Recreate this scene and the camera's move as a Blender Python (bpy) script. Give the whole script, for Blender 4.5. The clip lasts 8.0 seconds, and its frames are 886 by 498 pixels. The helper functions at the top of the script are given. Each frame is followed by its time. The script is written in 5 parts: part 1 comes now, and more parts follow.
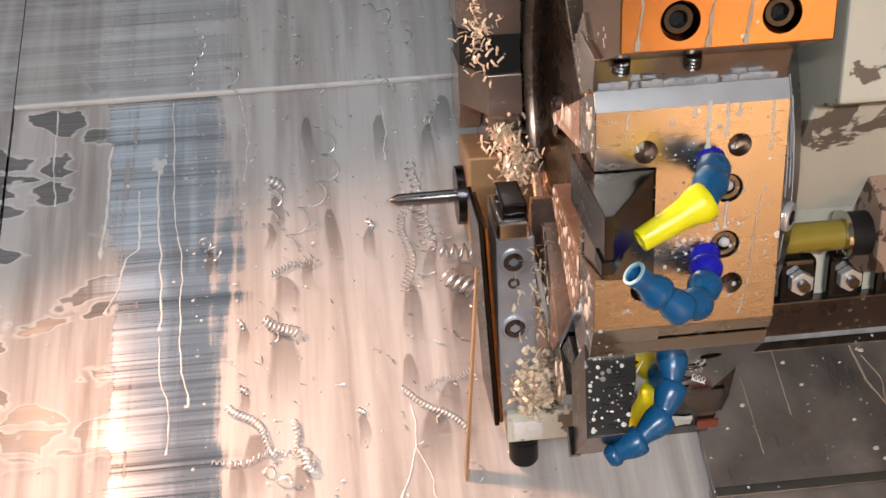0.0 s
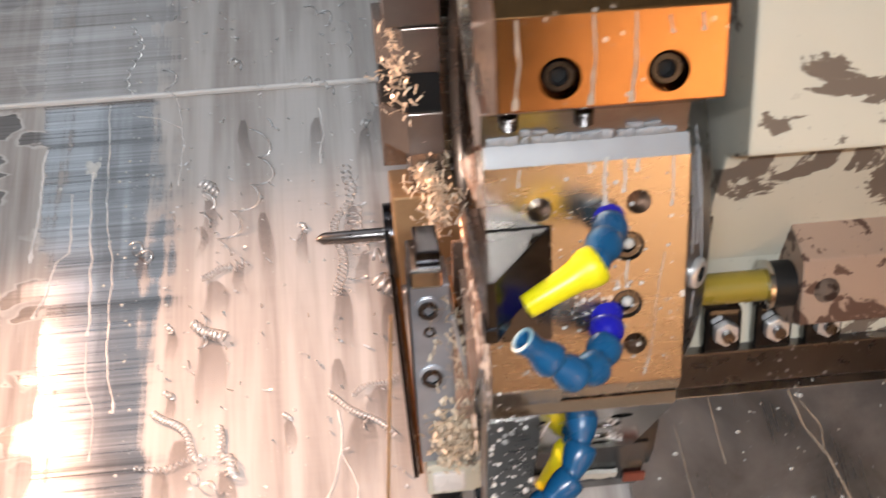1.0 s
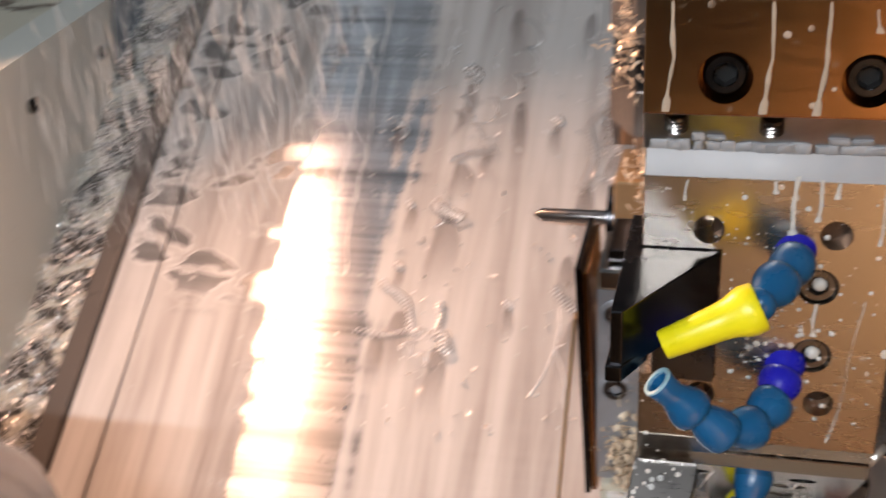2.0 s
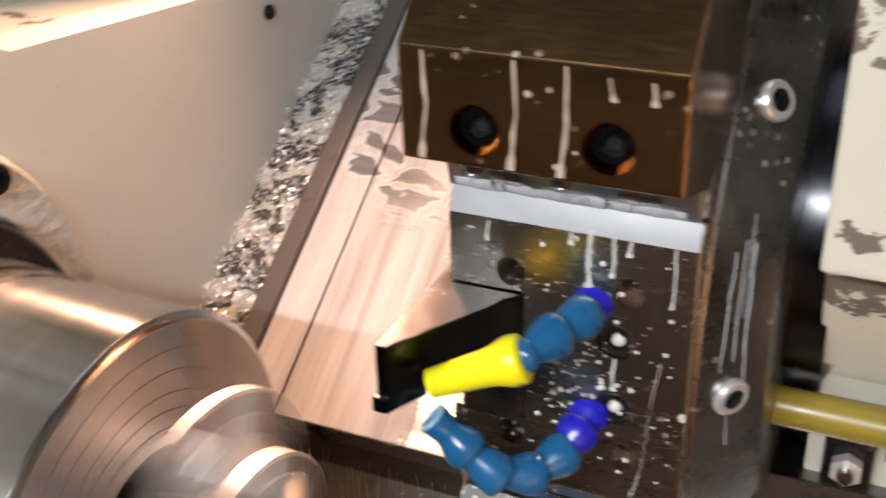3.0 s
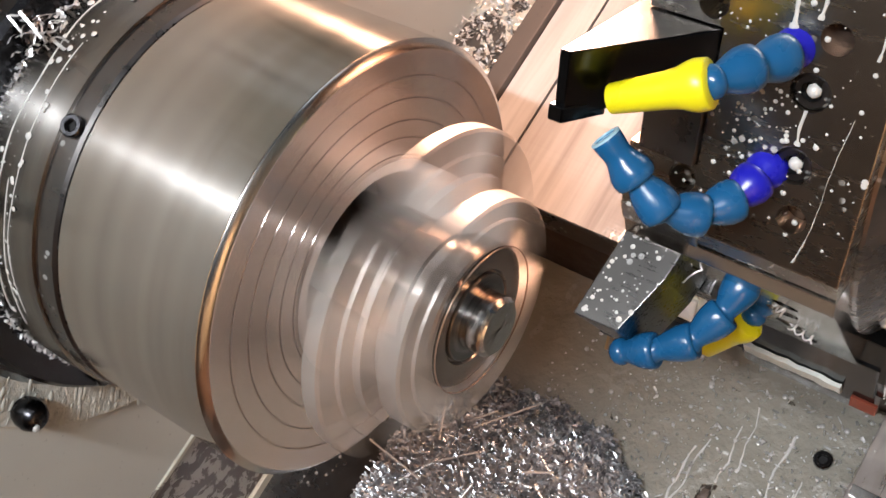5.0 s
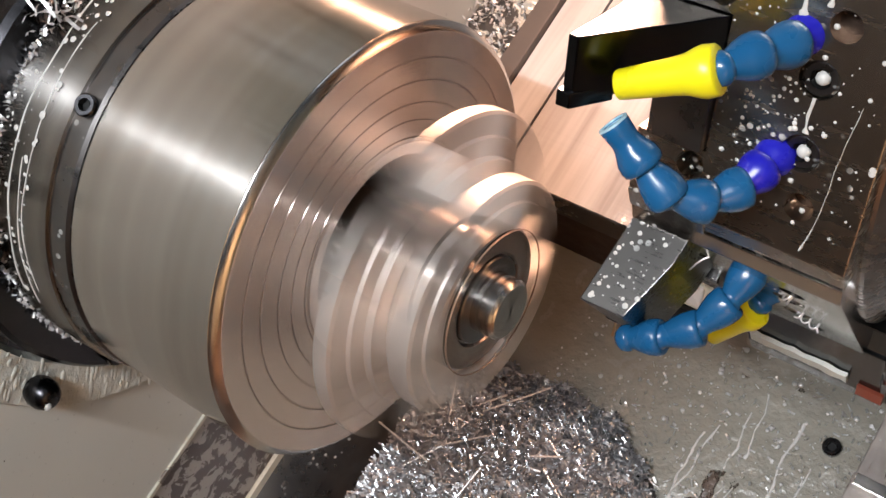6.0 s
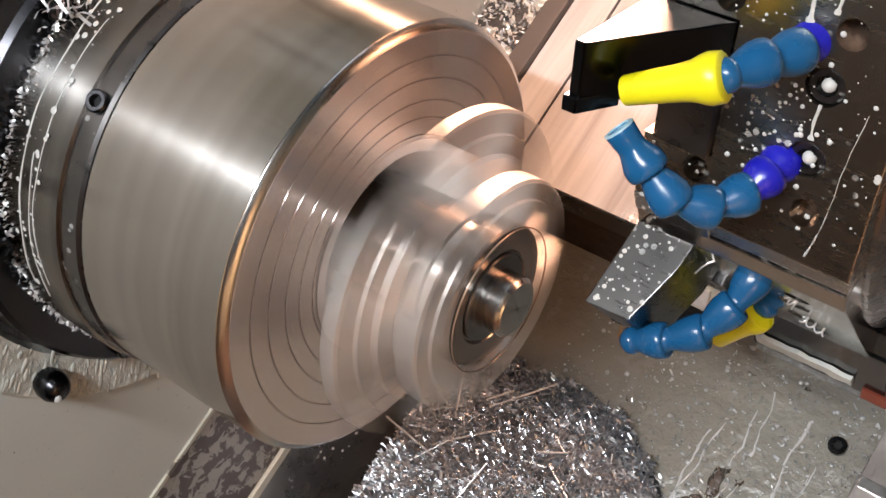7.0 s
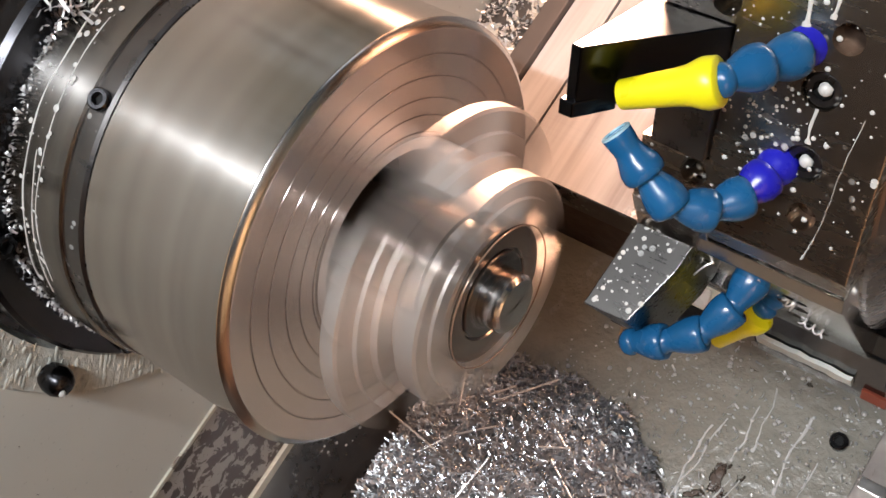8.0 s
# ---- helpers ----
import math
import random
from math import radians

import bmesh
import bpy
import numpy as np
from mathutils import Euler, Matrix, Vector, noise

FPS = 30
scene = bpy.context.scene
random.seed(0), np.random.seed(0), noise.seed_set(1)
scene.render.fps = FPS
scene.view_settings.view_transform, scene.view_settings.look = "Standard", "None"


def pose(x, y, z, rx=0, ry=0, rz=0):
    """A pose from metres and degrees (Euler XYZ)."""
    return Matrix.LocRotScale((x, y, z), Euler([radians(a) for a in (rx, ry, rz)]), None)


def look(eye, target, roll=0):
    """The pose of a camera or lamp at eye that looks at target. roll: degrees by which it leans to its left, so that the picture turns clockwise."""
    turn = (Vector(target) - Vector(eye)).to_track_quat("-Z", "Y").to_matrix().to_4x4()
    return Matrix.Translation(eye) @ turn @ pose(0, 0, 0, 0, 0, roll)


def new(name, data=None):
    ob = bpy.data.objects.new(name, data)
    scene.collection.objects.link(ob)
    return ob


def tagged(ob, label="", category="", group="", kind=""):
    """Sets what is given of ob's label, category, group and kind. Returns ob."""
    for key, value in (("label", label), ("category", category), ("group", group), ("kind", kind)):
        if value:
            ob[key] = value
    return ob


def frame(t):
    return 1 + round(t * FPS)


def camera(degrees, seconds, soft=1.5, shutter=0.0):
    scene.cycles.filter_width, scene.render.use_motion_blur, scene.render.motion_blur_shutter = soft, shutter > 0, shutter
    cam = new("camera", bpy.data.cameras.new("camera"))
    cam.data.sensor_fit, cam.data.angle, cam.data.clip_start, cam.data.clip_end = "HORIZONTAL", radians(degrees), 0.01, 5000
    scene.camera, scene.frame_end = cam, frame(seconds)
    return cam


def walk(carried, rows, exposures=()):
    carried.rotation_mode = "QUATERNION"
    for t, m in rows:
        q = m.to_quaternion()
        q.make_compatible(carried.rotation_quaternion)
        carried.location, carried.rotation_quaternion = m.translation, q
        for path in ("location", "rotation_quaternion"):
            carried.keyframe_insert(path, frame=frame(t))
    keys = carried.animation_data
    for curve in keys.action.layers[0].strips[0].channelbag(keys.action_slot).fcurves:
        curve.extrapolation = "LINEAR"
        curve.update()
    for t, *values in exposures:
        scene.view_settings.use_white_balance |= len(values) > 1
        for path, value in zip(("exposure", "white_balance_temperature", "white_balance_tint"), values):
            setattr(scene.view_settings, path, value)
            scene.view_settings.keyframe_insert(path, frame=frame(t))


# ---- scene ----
cam = camera(42.48, 8.0, shutter=0.7)
CAMERA_ROWS = [
    (0.0, pose(0.1868, -0.3731, 0.3478, 76.78, 3.80, -4.85)),
    (0.5, pose(0.1871, -0.3744, 0.3485, 76.68, 3.98, -4.74)),
    (0.7, pose(0.2028, -0.3695, 0.3473, 76.80, 3.75, -4.91)),
    (1.0, pose(0.2367, -0.3701, 0.3434, 76.94, 3.83, -4.74)),
    (1.2, pose(0.2528, -0.3622, 0.3359, 76.92, 3.83, -3.03)),
    (1.5, pose(0.2727, -0.3555, 0.3244, 77.02, 1.98, 2.15)),
    (1.8, pose(0.2879, -0.3481, 0.3132, 75.93, 0.50, 9.02)),
    (2.0, pose(0.3016, -0.3522, 0.3011, 74.97, 0.23, 13.68)),
    (2.2, pose(0.3197, -0.3527, 0.2952, 74.21, 0.37, 17.17)),
    (3.3, pose(0.2700, -0.3664, 0.2765, 71.32, -4.66, 26.07)),
    (3.5, pose(0.2733, -0.3684, 0.2702, 69.79, -5.87, 27.84)),
    (4.0, pose(0.2590, -0.3609, 0.2556, 65.54, -8.17, 32.51)),
    (4.5, pose(0.2626, -0.3679, 0.2418, 64.12, -8.63, 35.22)),
    (6.0, pose(0.2628, -0.3732, 0.2370, 62.65, -9.25, 36.80)),
    (6.5, pose(0.2634, -0.3734, 0.2390, 62.34, -9.44, 37.22)),
    (7.0, pose(0.2643, -0.3742, 0.2400, 62.20, -9.42, 37.45)),
    (7.5, pose(0.2642, -0.3738, 0.2400, 62.13, -9.44, 37.59)),
    (8.0, pose(0.2680, -0.3733, 0.2434, 61.78, -9.26, 37.88)),
]
# travel of the carriage: seconds, along the spindle, up the slide
TRAVEL = [
    (0.0, 0.1922, 0.1746),
    (0.5, 0.1943, 0.1742),
    (0.7, 0.1903, 0.1650),
    (1.0, 0.1875, 0.1441),
    (1.2, 0.1830, 0.1296),
    (1.5, 0.1808, 0.1093),
    (1.8, 0.1781, 0.0932),
    (2.0, 0.1766, 0.0759),
    (2.2, 0.1731, 0.0629),
    (3.3, 0.0028, -0.0019),
    (3.5, 0.0027, -0.0019),
    (4.0, 0.0023, 0.0078),
    (4.5, 0.0007, 0.0068),
    (6.0, -0.0019, 0.0036),
    (6.5, -0.0019, 0.0027),
    (7.0, -0.0011, 0.0017),
    (7.5, -0.0008, 0.0004),
    (8.0, 0.0000, 0.0000),
]
walk(cam, CAMERA_ROWS, [(0.0, 0.12), (1.0, 0.28), (1.6, 0.25), (2.0, -0.21), (2.2, -0.36), (3.3, 0.28), (3.6, 0.36), (4.5, 0.28), (6.0, 0.16), (8.0, 0.14)])
SDIR = 41.07


# ---- the set: spindle axis along x, slide slopes up to the back ----
SLOPE = radians(45)
UP_SLOPE = Vector((0, math.cos(SLOPE), math.sin(SLOPE)))
OUT_SLOPE = Vector((0, -math.sin(SLOPE), math.cos(SLOPE)))
SLIDE = Vector((0, math.cos(radians(SDIR)), math.sin(radians(SDIR))))
SHEET = -0.192
TURRET = Vector((0.1452, 0.0029, 0.1180))
TURRET_TURN = Matrix(((1, 0, 0), (0, -0.2064, -0.9785), (0, 0.9785, -0.2064))).to_4x4()


def turret_pose(dx, ds):
    return Matrix.Translation(TURRET + Vector((dx, 0, 0)) + SLIDE * ds) @ TURRET_TURN


# slope space: x along the spindle, y up the slope, z out of the slope
SLOPE_POSE = Matrix(((1, 0, 0), (0, UP_SLOPE.y, OUT_SLOPE.y), (0, UP_SLOPE.z, OUT_SLOPE.z))).to_4x4()


# ---- world and lamps ----
world = bpy.data.worlds.new("world")
scene.world = world
world.use_nodes = True
world.node_tree.nodes["Background"].inputs["Color"].default_value = (0.75, 0.85, 1.0, 1)
world.node_tree.nodes["Background"].inputs["Strength"].default_value = 0.06


def lamp(name, eye, target, size_x, size_y, watts, colour, spread=180):
    data = bpy.data.lights.new(name, "AREA")
    data.shape, data.size, data.size_y = "RECTANGLE", size_x, size_y
    data.energy, data.color, data.spread = watts, colour, radians(spread)
    ob = new(name, data)
    ob.matrix_world = look(eye, target)
    return ob


lamp("work_lamp", (-0.138, 0.296, 0.445), (0.133, 0.0355, 0.0955), 0.055, 0.075, 3.9, (1.0, 0.56, 0.36), 118)
# unseen warm fill, added to brighten the door panel that the flats reflect
lamp("door_fill", (0.64, -0.28, 0.26), (0.58, -0.46, -0.20), 0.22, 0.04, 3.5, (1.0, 0.56, 0.31), 75)
lamp("room_lamp", (0.14, -0.84, 0.47), (0.10, 0.1, 0.05), 0.50, 0.014, 4.6, (0.92, 0.95, 1.0), 110)
# unseen cool panel, added overhead to lift the way cover's reflections
lamp("overhead_fill", (-0.05, 0.08, 1.75), (-0.05, 0.22, 0.15), 1.3, 0.9, 4.6, (0.78, 0.88, 1.0))


# ---- materials ----
def material(name):
    m = bpy.data.materials.new(name)
    m.use_nodes = True
    nt = m.node_tree
    return m, nt, nt.nodes["Principled BSDF"]


def node(nt, kind, **values):
    n = nt.nodes.new(kind)
    for k, v in values.items():
        n.inputs[k].default_value = v
    return n


def coords(nt, scale=(1, 1, 1), turn=(0, 0, 0)):
    tc = nt.nodes.new("ShaderNodeTexCoord")
    mp = nt.nodes.new("ShaderNodeMapping")
    mp.inputs["Scale"].default_value = scale
    mp.inputs["Rotation"].default_value = turn
    nt.links.new(tc.outputs["Object"], mp.inputs["Vector"])
    return mp.outputs["Vector"]


def noise_tex(nt, vec, scale, detail=4.0, rough=0.55, distortion=0.0):
    n = node(nt, "ShaderNodeTexNoise", Scale=scale, Detail=detail, Roughness=rough, Distortion=distortion)
    nt.links.new(vec, n.inputs["Vector"])
    return n.outputs["Fac"]


def ramp(nt, fac, stops):
    r = nt.nodes.new("ShaderNodeValToRGB")
    els = r.color_ramp.elements
    while len(els) < len(stops):
        els.new(0.5)
    for e, (p, c) in zip(els, stops):
        e.position, e.color = p, (c, c, c, 1) if isinstance(c, (int, float)) else (*c, 1)
    nt.links.new(fac, r.inputs["Fac"])
    return r.outputs["Color"]


def mix(nt, fac, a, b, mode="MIX"):
    m = nt.nodes.new("ShaderNodeMix")
    m.data_type, m.blend_type = "RGBA", mode
    for sock, val in ((m.inputs[0], fac), (m.inputs[6], a), (m.inputs[7], b)):
        if isinstance(val, (int, float)):
            sock.default_value = val
        elif isinstance(val, tuple):
            sock.default_value = (*val, 1)
        else:
            nt.links.new(val, sock)
    return m.outputs[2]


def bump(nt, height, bsdf, strength, distance=0.001):
    b = node(nt, "ShaderNodeBump", Strength=strength, Distance=distance)
    nt.links.new(height, b.inputs["Height"])
    nt.links.new(b.outputs["Normal"], bsdf.inputs["Normal"])


def steel(name, colour, rough, spread=0.08, grain=(1, 1, 1), grain_scale=60.0, bump_amount=0.05, blotch=0.25, spots=0.0):
    """Bare steel with directional grain, blotches and, if wanted, dried coolant spots."""
    m, nt, b = material(name)
    b.inputs["Metallic"].default_value = 1.0
    vec = coords(nt, grain)
    g = noise_tex(nt, vec, grain_scale, 6.0, 0.6)
    plain = coords(nt)
    bl = noise_tex(nt, plain, 14.0, 5.0, 0.6, 0.4)
    dark = tuple(c * (1 - blotch) for c in colour)
    base = mix(nt, ramp(nt, bl, [(0.35, 0.0), (0.65, 1.0)]), dark, colour)
    if spots:
        v = node(nt, "ShaderNodeTexVoronoi", Scale=190.0)
        nt.links.new(plain, v.inputs["Vector"])
        big = noise_tex(nt, plain, 30.0, 2.0)
        spot = mix(nt, 1.0, ramp(nt, v.outputs["Distance"], [(0.0, 1.0), (0.22, 1.0), (0.27, 0.0)]), ramp(nt, big, [(0.55, 0.0), (0.62, spots)]), "MULTIPLY")
        base = mix(nt, spot, base, (0.75, 0.75, 0.72))
        met = ramp(nt, spot, [(0.0, 1.0), (1.0, 0.0)])
        nt.links.new(met, b.inputs["Metallic"])
    nt.links.new(base, b.inputs["Base Color"])
    lo, hi = max(0.03, rough - spread), rough + spread
    nt.links.new(ramp(nt, mix(nt, 0.5, g, bl), [(0.3, lo), (0.7, hi)]), b.inputs["Roughness"])
    bump(nt, g, b, bump_amount, 0.0006)
    return m


def plastic(name, colour, rough=0.32):
    m, nt, b = material(name)
    vec = coords(nt)
    n1 = noise_tex(nt, vec, 45.0, 4.0)
    n2 = noise_tex(nt, vec, 900.0, 2.0)
    nt.links.new(mix(nt, ramp(nt, n1, [(0.3, 0.0), (0.75, 1.0)]), tuple(c * 0.82 for c in colour), colour), b.inputs["Base Color"])
    nt.links.new(ramp(nt, n1, [(0.3, rough - 0.08), (0.7, rough + 0.1)]), b.inputs["Roughness"])
    bump(nt, n2, b, 0.06, 0.0003)
    return m


def paint(name, colour, bare, chipped=0.62, scale=26.0, lumps=0.15, rough=0.35, depth=0.002):
    """Machine enamel, flaked off to a dark undercoat where the noise says so."""
    m, nt, b = material(name)
    vec = coords(nt)
    n = noise_tex(nt, vec, scale, 8.0, 0.62, 0.6)
    fine = noise_tex(nt, vec, 260.0, 4.0)
    flake = ramp(nt, n, [(chipped, 0.0), (chipped + 0.012, 1.0)])
    tone = mix(nt, noise_tex(nt, vec, 9.0, 3.0), tuple(c * 0.84 for c in colour), colour)
    dirt = ramp(nt, fine, [(0.66, 0.0), (0.74, 0.5)])
    tone = mix(nt, dirt, tone, tuple(c * 0.4 for c in colour))
    nt.links.new(mix(nt, flake, tone, bare), b.inputs["Base Color"])
    nt.links.new(ramp(nt, n, [(0.2, rough - 0.08), (0.8, rough + 0.2)]), b.inputs["Roughness"])
    h = mix(nt, 0.5, noise_tex(nt, vec, 55.0, 5.0), ramp(nt, n, [(chipped, 1.0), (chipped + 0.02, 0.0)]))
    bump(nt, h, b, lumps, depth)
    return m




def sheet_steel():
    """Brushed cover sheet: clean dark metal shows through a dried milky coolant film in streaks and patches."""
    m, nt, b = material("brushed_sheet_steel")
    plain = coords(nt)
    sep = nt.nodes.new("ShaderNodeSeparateXYZ")
    nt.links.new(plain, sep.inputs["Vector"])

    def math_node(op, a, c):
        n = nt.nodes.new("ShaderNodeMath")
        n.operation = op
        for sock, v in zip(n.inputs, (a, c)):
            if isinstance(v, (int, float)):
                sock.default_value = v
            else:
                nt.links.new(v, sock)
        return n.outputs[0]

    scratch = noise_tex(nt, coords(nt, (3, 420, 1)), 1.0, 6.0, 0.7)
    broad = noise_tex(nt, coords(nt, (2, 60, 1)), 1.0, 3.0, 0.6)
    falls = noise_tex(nt, coords(nt, (46, 3.0, 1)), 1.0, 4.0, 0.6, 0.3)
    warp = math_node("ADD", sep.outputs["X"], math_node("MULTIPLY", math_node("SUBTRACT", falls, 0.5), 0.10))
    warp = math_node("ADD", warp, math_node("MULTIPLY", math_node("SUBTRACT", broad, 0.5), 0.03))
    right = ramp(nt, warp, [(0.084, 0.0), (0.097, 1.0)])
    warp_left = math_node("ADD", math_node("MULTIPLY", warp, -1.0), 0.5)
    left = ramp(nt, warp_left, [(0.492, 0.0), (0.500, 1.0)])
    fold = nt.nodes.new("ShaderNodeMapRange")
    fold.inputs["From Min"].default_value, fold.inputs["From Max"].default_value = 0.574, 0.577
    fold.inputs["To Min"].default_value, fold.inputs["To Max"].default_value = 1.0, 0.62
    nt.links.new(sep.outputs["Y"], fold.inputs["Value"])
    left = math_node("MULTIPLY", left, fold.outputs["Result"])
    bent = nt.nodes.new("ShaderNodeVectorMath")
    bent.operation = "ADD"
    wave = nt.nodes.new("ShaderNodeTexNoise")
    wave.inputs["Scale"].default_value, wave.inputs["Detail"].default_value = 1.3, 2.0
    cellspace = coords(nt, (23, 44, 1))
    nt.links.new(cellspace, wave.inputs["Vector"])
    nt.links.new(cellspace, bent.inputs[0])
    nt.links.new(wave.outputs["Color"], bent.inputs[1])
    gap = nt.nodes.new("ShaderNodeTexVoronoi")
    gap.feature = "DISTANCE_TO_EDGE"
    pick = nt.nodes.new("ShaderNodeTexVoronoi")
    for v in (gap, pick):
        v.inputs["Scale"].default_value, v.inputs["Randomness"].default_value = 1.0, 0.8
        nt.links.new(bent.outputs["Vector"], v.inputs["Vector"])
    tint = nt.nodes.new("ShaderNodeSeparateColor")
    nt.links.new(pick.outputs["Color"], tint.inputs["Color"])
    chosen = math_node("GREATER_THAN", tint.outputs[0], 0.52)
    high = nt.nodes.new("ShaderNodeMapRange")
    high.inputs["From Min"].default_value, high.inputs["From Max"].default_value = 0.27, 0.30
    nt.links.new(sep.outputs["Y"], high.inputs["Value"])
    chosen = math_node("MULTIPLY", chosen, high.outputs["Result"])
    inside = math_node("MULTIPLY", ramp(nt, gap.outputs["Distance"], [(0.12, 0.0), (0.15, 1.0)]), chosen)
    left = math_node("MULTIPLY", left, math_node("SUBTRACT", 1.0, math_node("MULTIPLY", inside, 0.93)))
    rim = math_node("MULTIPLY", ramp(nt, gap.outputs["Distance"], [(0.04, 0.0), (0.10, 1.0), (0.125, 1.0), (0.15, 0.0)]), chosen)
    upper = nt.nodes.new("ShaderNodeMapRange")
    upper.inputs["From Min"].default_value, upper.inputs["From Max"].default_value = 0.574, 0.577
    upper.inputs["To Min"].default_value, upper.inputs["To Max"].default_value = 0.0, 0.42
    nt.links.new(sep.outputs["Y"], upper.inputs["Value"])
    film = mix(nt, 1.0, mix(nt, 1.0, right, left, "LIGHTEN"), upper.outputs["Result"], "LIGHTEN")
    thick = ramp(nt, falls, [(0.30, 0.80), (0.46, 0.96), (0.60, 1.0), (0.72, 0.88)])
    film = mix(nt, 1.0, film, thick, "MULTIPLY")
    film = mix(nt, 1.0, film, ramp(nt, scratch, [(0.25, 0.95), (0.5, 1.0)]), "MULTIPLY")
    metal = mix(nt, ramp(nt, mix(nt, 0.5, scratch, broad), [(0.36, 0.0), (0.60, 1.0)]), (0.15, 0.147, 0.145), (0.60, 0.60, 0.61))
    matte = nt.nodes.new("ShaderNodeMapRange")
    matte.inputs["From Min"].default_value, matte.inputs["From Max"].default_value = -0.008, 0.006
    nt.links.new(warp, matte.inputs["Value"])
    # a dark reflection, put into the metal colour beyond x 0.05
    stain = nt.nodes.new("ShaderNodeMapRange")
    stain.inputs["From Min"].default_value, stain.inputs["From Max"].default_value = 0.042, 0.058
    stain.inputs["To Min"].default_value, stain.inputs["To Max"].default_value = 0.0, 0.55
    nt.links.new(warp, stain.inputs["Value"])
    below = nt.nodes.new("ShaderNodeMapRange")
    below.inputs["From Min"].default_value, below.inputs["From Max"].default_value = 0.574, 0.577
    below.inputs["To Min"].default_value, below.inputs["To Max"].default_value = 1.0, 0.25
    nt.links.new(sep.outputs["Y"], below.inputs["Value"])
    metal = mix(nt, math_node("MULTIPLY", stain.outputs["Result"], below.outputs["Result"]), metal, mix(nt, scratch, (0.10, 0.092, 0.088), (0.22, 0.21, 0.205)))
    # left cells coloured dark and non-metal to keep lamp glare off them
    dull_left = nt.nodes.new("ShaderNodeMapRange")
    dull_left.inputs["From Min"].default_value, dull_left.inputs["From Max"].default_value = -0.012, 0.012
    dull_left.inputs["To Min"].default_value, dull_left.inputs["To Max"].default_value = 0.85, 0.0
    nt.links.new(warp, dull_left.inputs["Value"])
    metal = mix(nt, math_node("MULTIPLY", dull_left.outputs["Result"], below.outputs["Result"]), metal, mix(nt, scratch, (0.07, 0.064, 0.06), (0.15, 0.142, 0.137)))
    milk = mix(nt, ramp(nt, falls, [(0.34, 0.0), (0.62, 1.0)]), (0.30, 0.266, 0.245), (0.485, 0.46, 0.44))
    milk = mix(nt, math_node("MULTIPLY", math_node("MULTIPLY", rim, left), 0.45), milk, (0.66, 0.64, 0.62))
    nt.links.new(mix(nt, film, metal, milk), b.inputs["Base Color"])
    nt.links.new(math_node("MULTIPLY", ramp(nt, film, [(0.0, 1.0), (0.55, 0.0)]), math_node("SUBTRACT", 1.0, math_node("MULTIPLY", dull_left.outputs["Result"], below.outputs["Result"]))), b.inputs["Metallic"])
    nt.links.new(mix(nt, film, ramp(nt, scratch, [(0.3, 0.24), (0.7, 0.38)]), mix(nt, matte.outputs["Result"], (0.42, 0.42, 0.42), ramp(nt, falls, [(0.35, 0.08), (0.65, 0.15)]))), b.inputs["Roughness"])
    nt.links.new(ramp(nt, film, [(0.0, 0.85), (1.0, 0.8)]), b.inputs["Anisotropic"])
    nt.links.new(math_node("MULTIPLY", matte.outputs["Result"], 0.040), b.inputs["Specular IOR Level"])
    b.inputs["Anisotropic Rotation"].default_value = 0.25
    t = nt.nodes.new("ShaderNodeTangent")
    t.direction_type = "UV_MAP"
    nt.links.new(t.outputs["Tangent"], b.inputs["Tangent"])
    bump(nt, mix(nt, 0.35, scratch, film), b, 0.10, 0.0008)
    return m


SHEET_STEEL = sheet_steel()


def turned_steel(name, dark, light, rough):
    """Lathe-turned steel: fine rings about the x axis draw the highlights out along it."""
    m, nt, b = material(name)
    rings = noise_tex(nt, coords(nt, (900, 2, 2)), 1.0, 4.0, 0.7)
    wide = noise_tex(nt, coords(nt, (70, 1, 1)), 1.0, 3.0, 0.6)
    blot = noise_tex(nt, coords(nt), 22.0, 4.0, 0.6)
    b.inputs["Metallic"].default_value = 1.0
    nt.links.new(mix(nt, ramp(nt, mix(nt, 0.5, wide, blot), [(0.35, 0.0), (0.65, 1.0)]), dark, light), b.inputs["Base Color"])
    nt.links.new(ramp(nt, mix(nt, 0.5, rings, wide), [(0.3, rough - 0.025), (0.7, rough + 0.025)]), b.inputs["Roughness"])
    b.inputs["Anisotropic"].default_value = 0.95
    b.inputs["Anisotropic Rotation"].default_value = 0.25
    t = nt.nodes.new("ShaderNodeTangent")
    t.direction_type, t.axis = "RADIAL", "X"
    nt.links.new(t.outputs["Tangent"], b.inputs["Tangent"])
    bump(nt, rings, b, 0.02, 0.0003)
    return m


TURNED_STEEL = turned_steel("turned_steel", (0.48, 0.45, 0.42), (0.70, 0.67, 0.635), 0.17)
FLANGE_STEEL = turned_steel("flange_steel", (0.20, 0.19, 0.18), (0.44, 0.425, 0.405), 0.24)
GROUND_STEEL = steel("ground_steel", (0.55, 0.53, 0.50), 0.20, 0.06, (6, 40, 40), 16.0, 0.04, 0.16, 0.8)
PLATE_STEEL = steel("plate_steel", (0.49, 0.44, 0.375), 0.27, 0.025, (4, 16, 4), 14.0, 0.008, 0.07, 0.7)
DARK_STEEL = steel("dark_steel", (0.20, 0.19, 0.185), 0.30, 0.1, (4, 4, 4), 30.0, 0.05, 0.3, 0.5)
DISC_STEEL = steel("bronzed_disc_steel", (0.17, 0.115, 0.088), 0.26, 0.08, (6, 6, 6), 12.0, 0.05, 0.4)
HOLDER_STEEL = steel("holder_steel", (0.30, 0.255, 0.225), 0.22, 0.08, (6, 30, 30), 14.0, 0.05, 0.4)
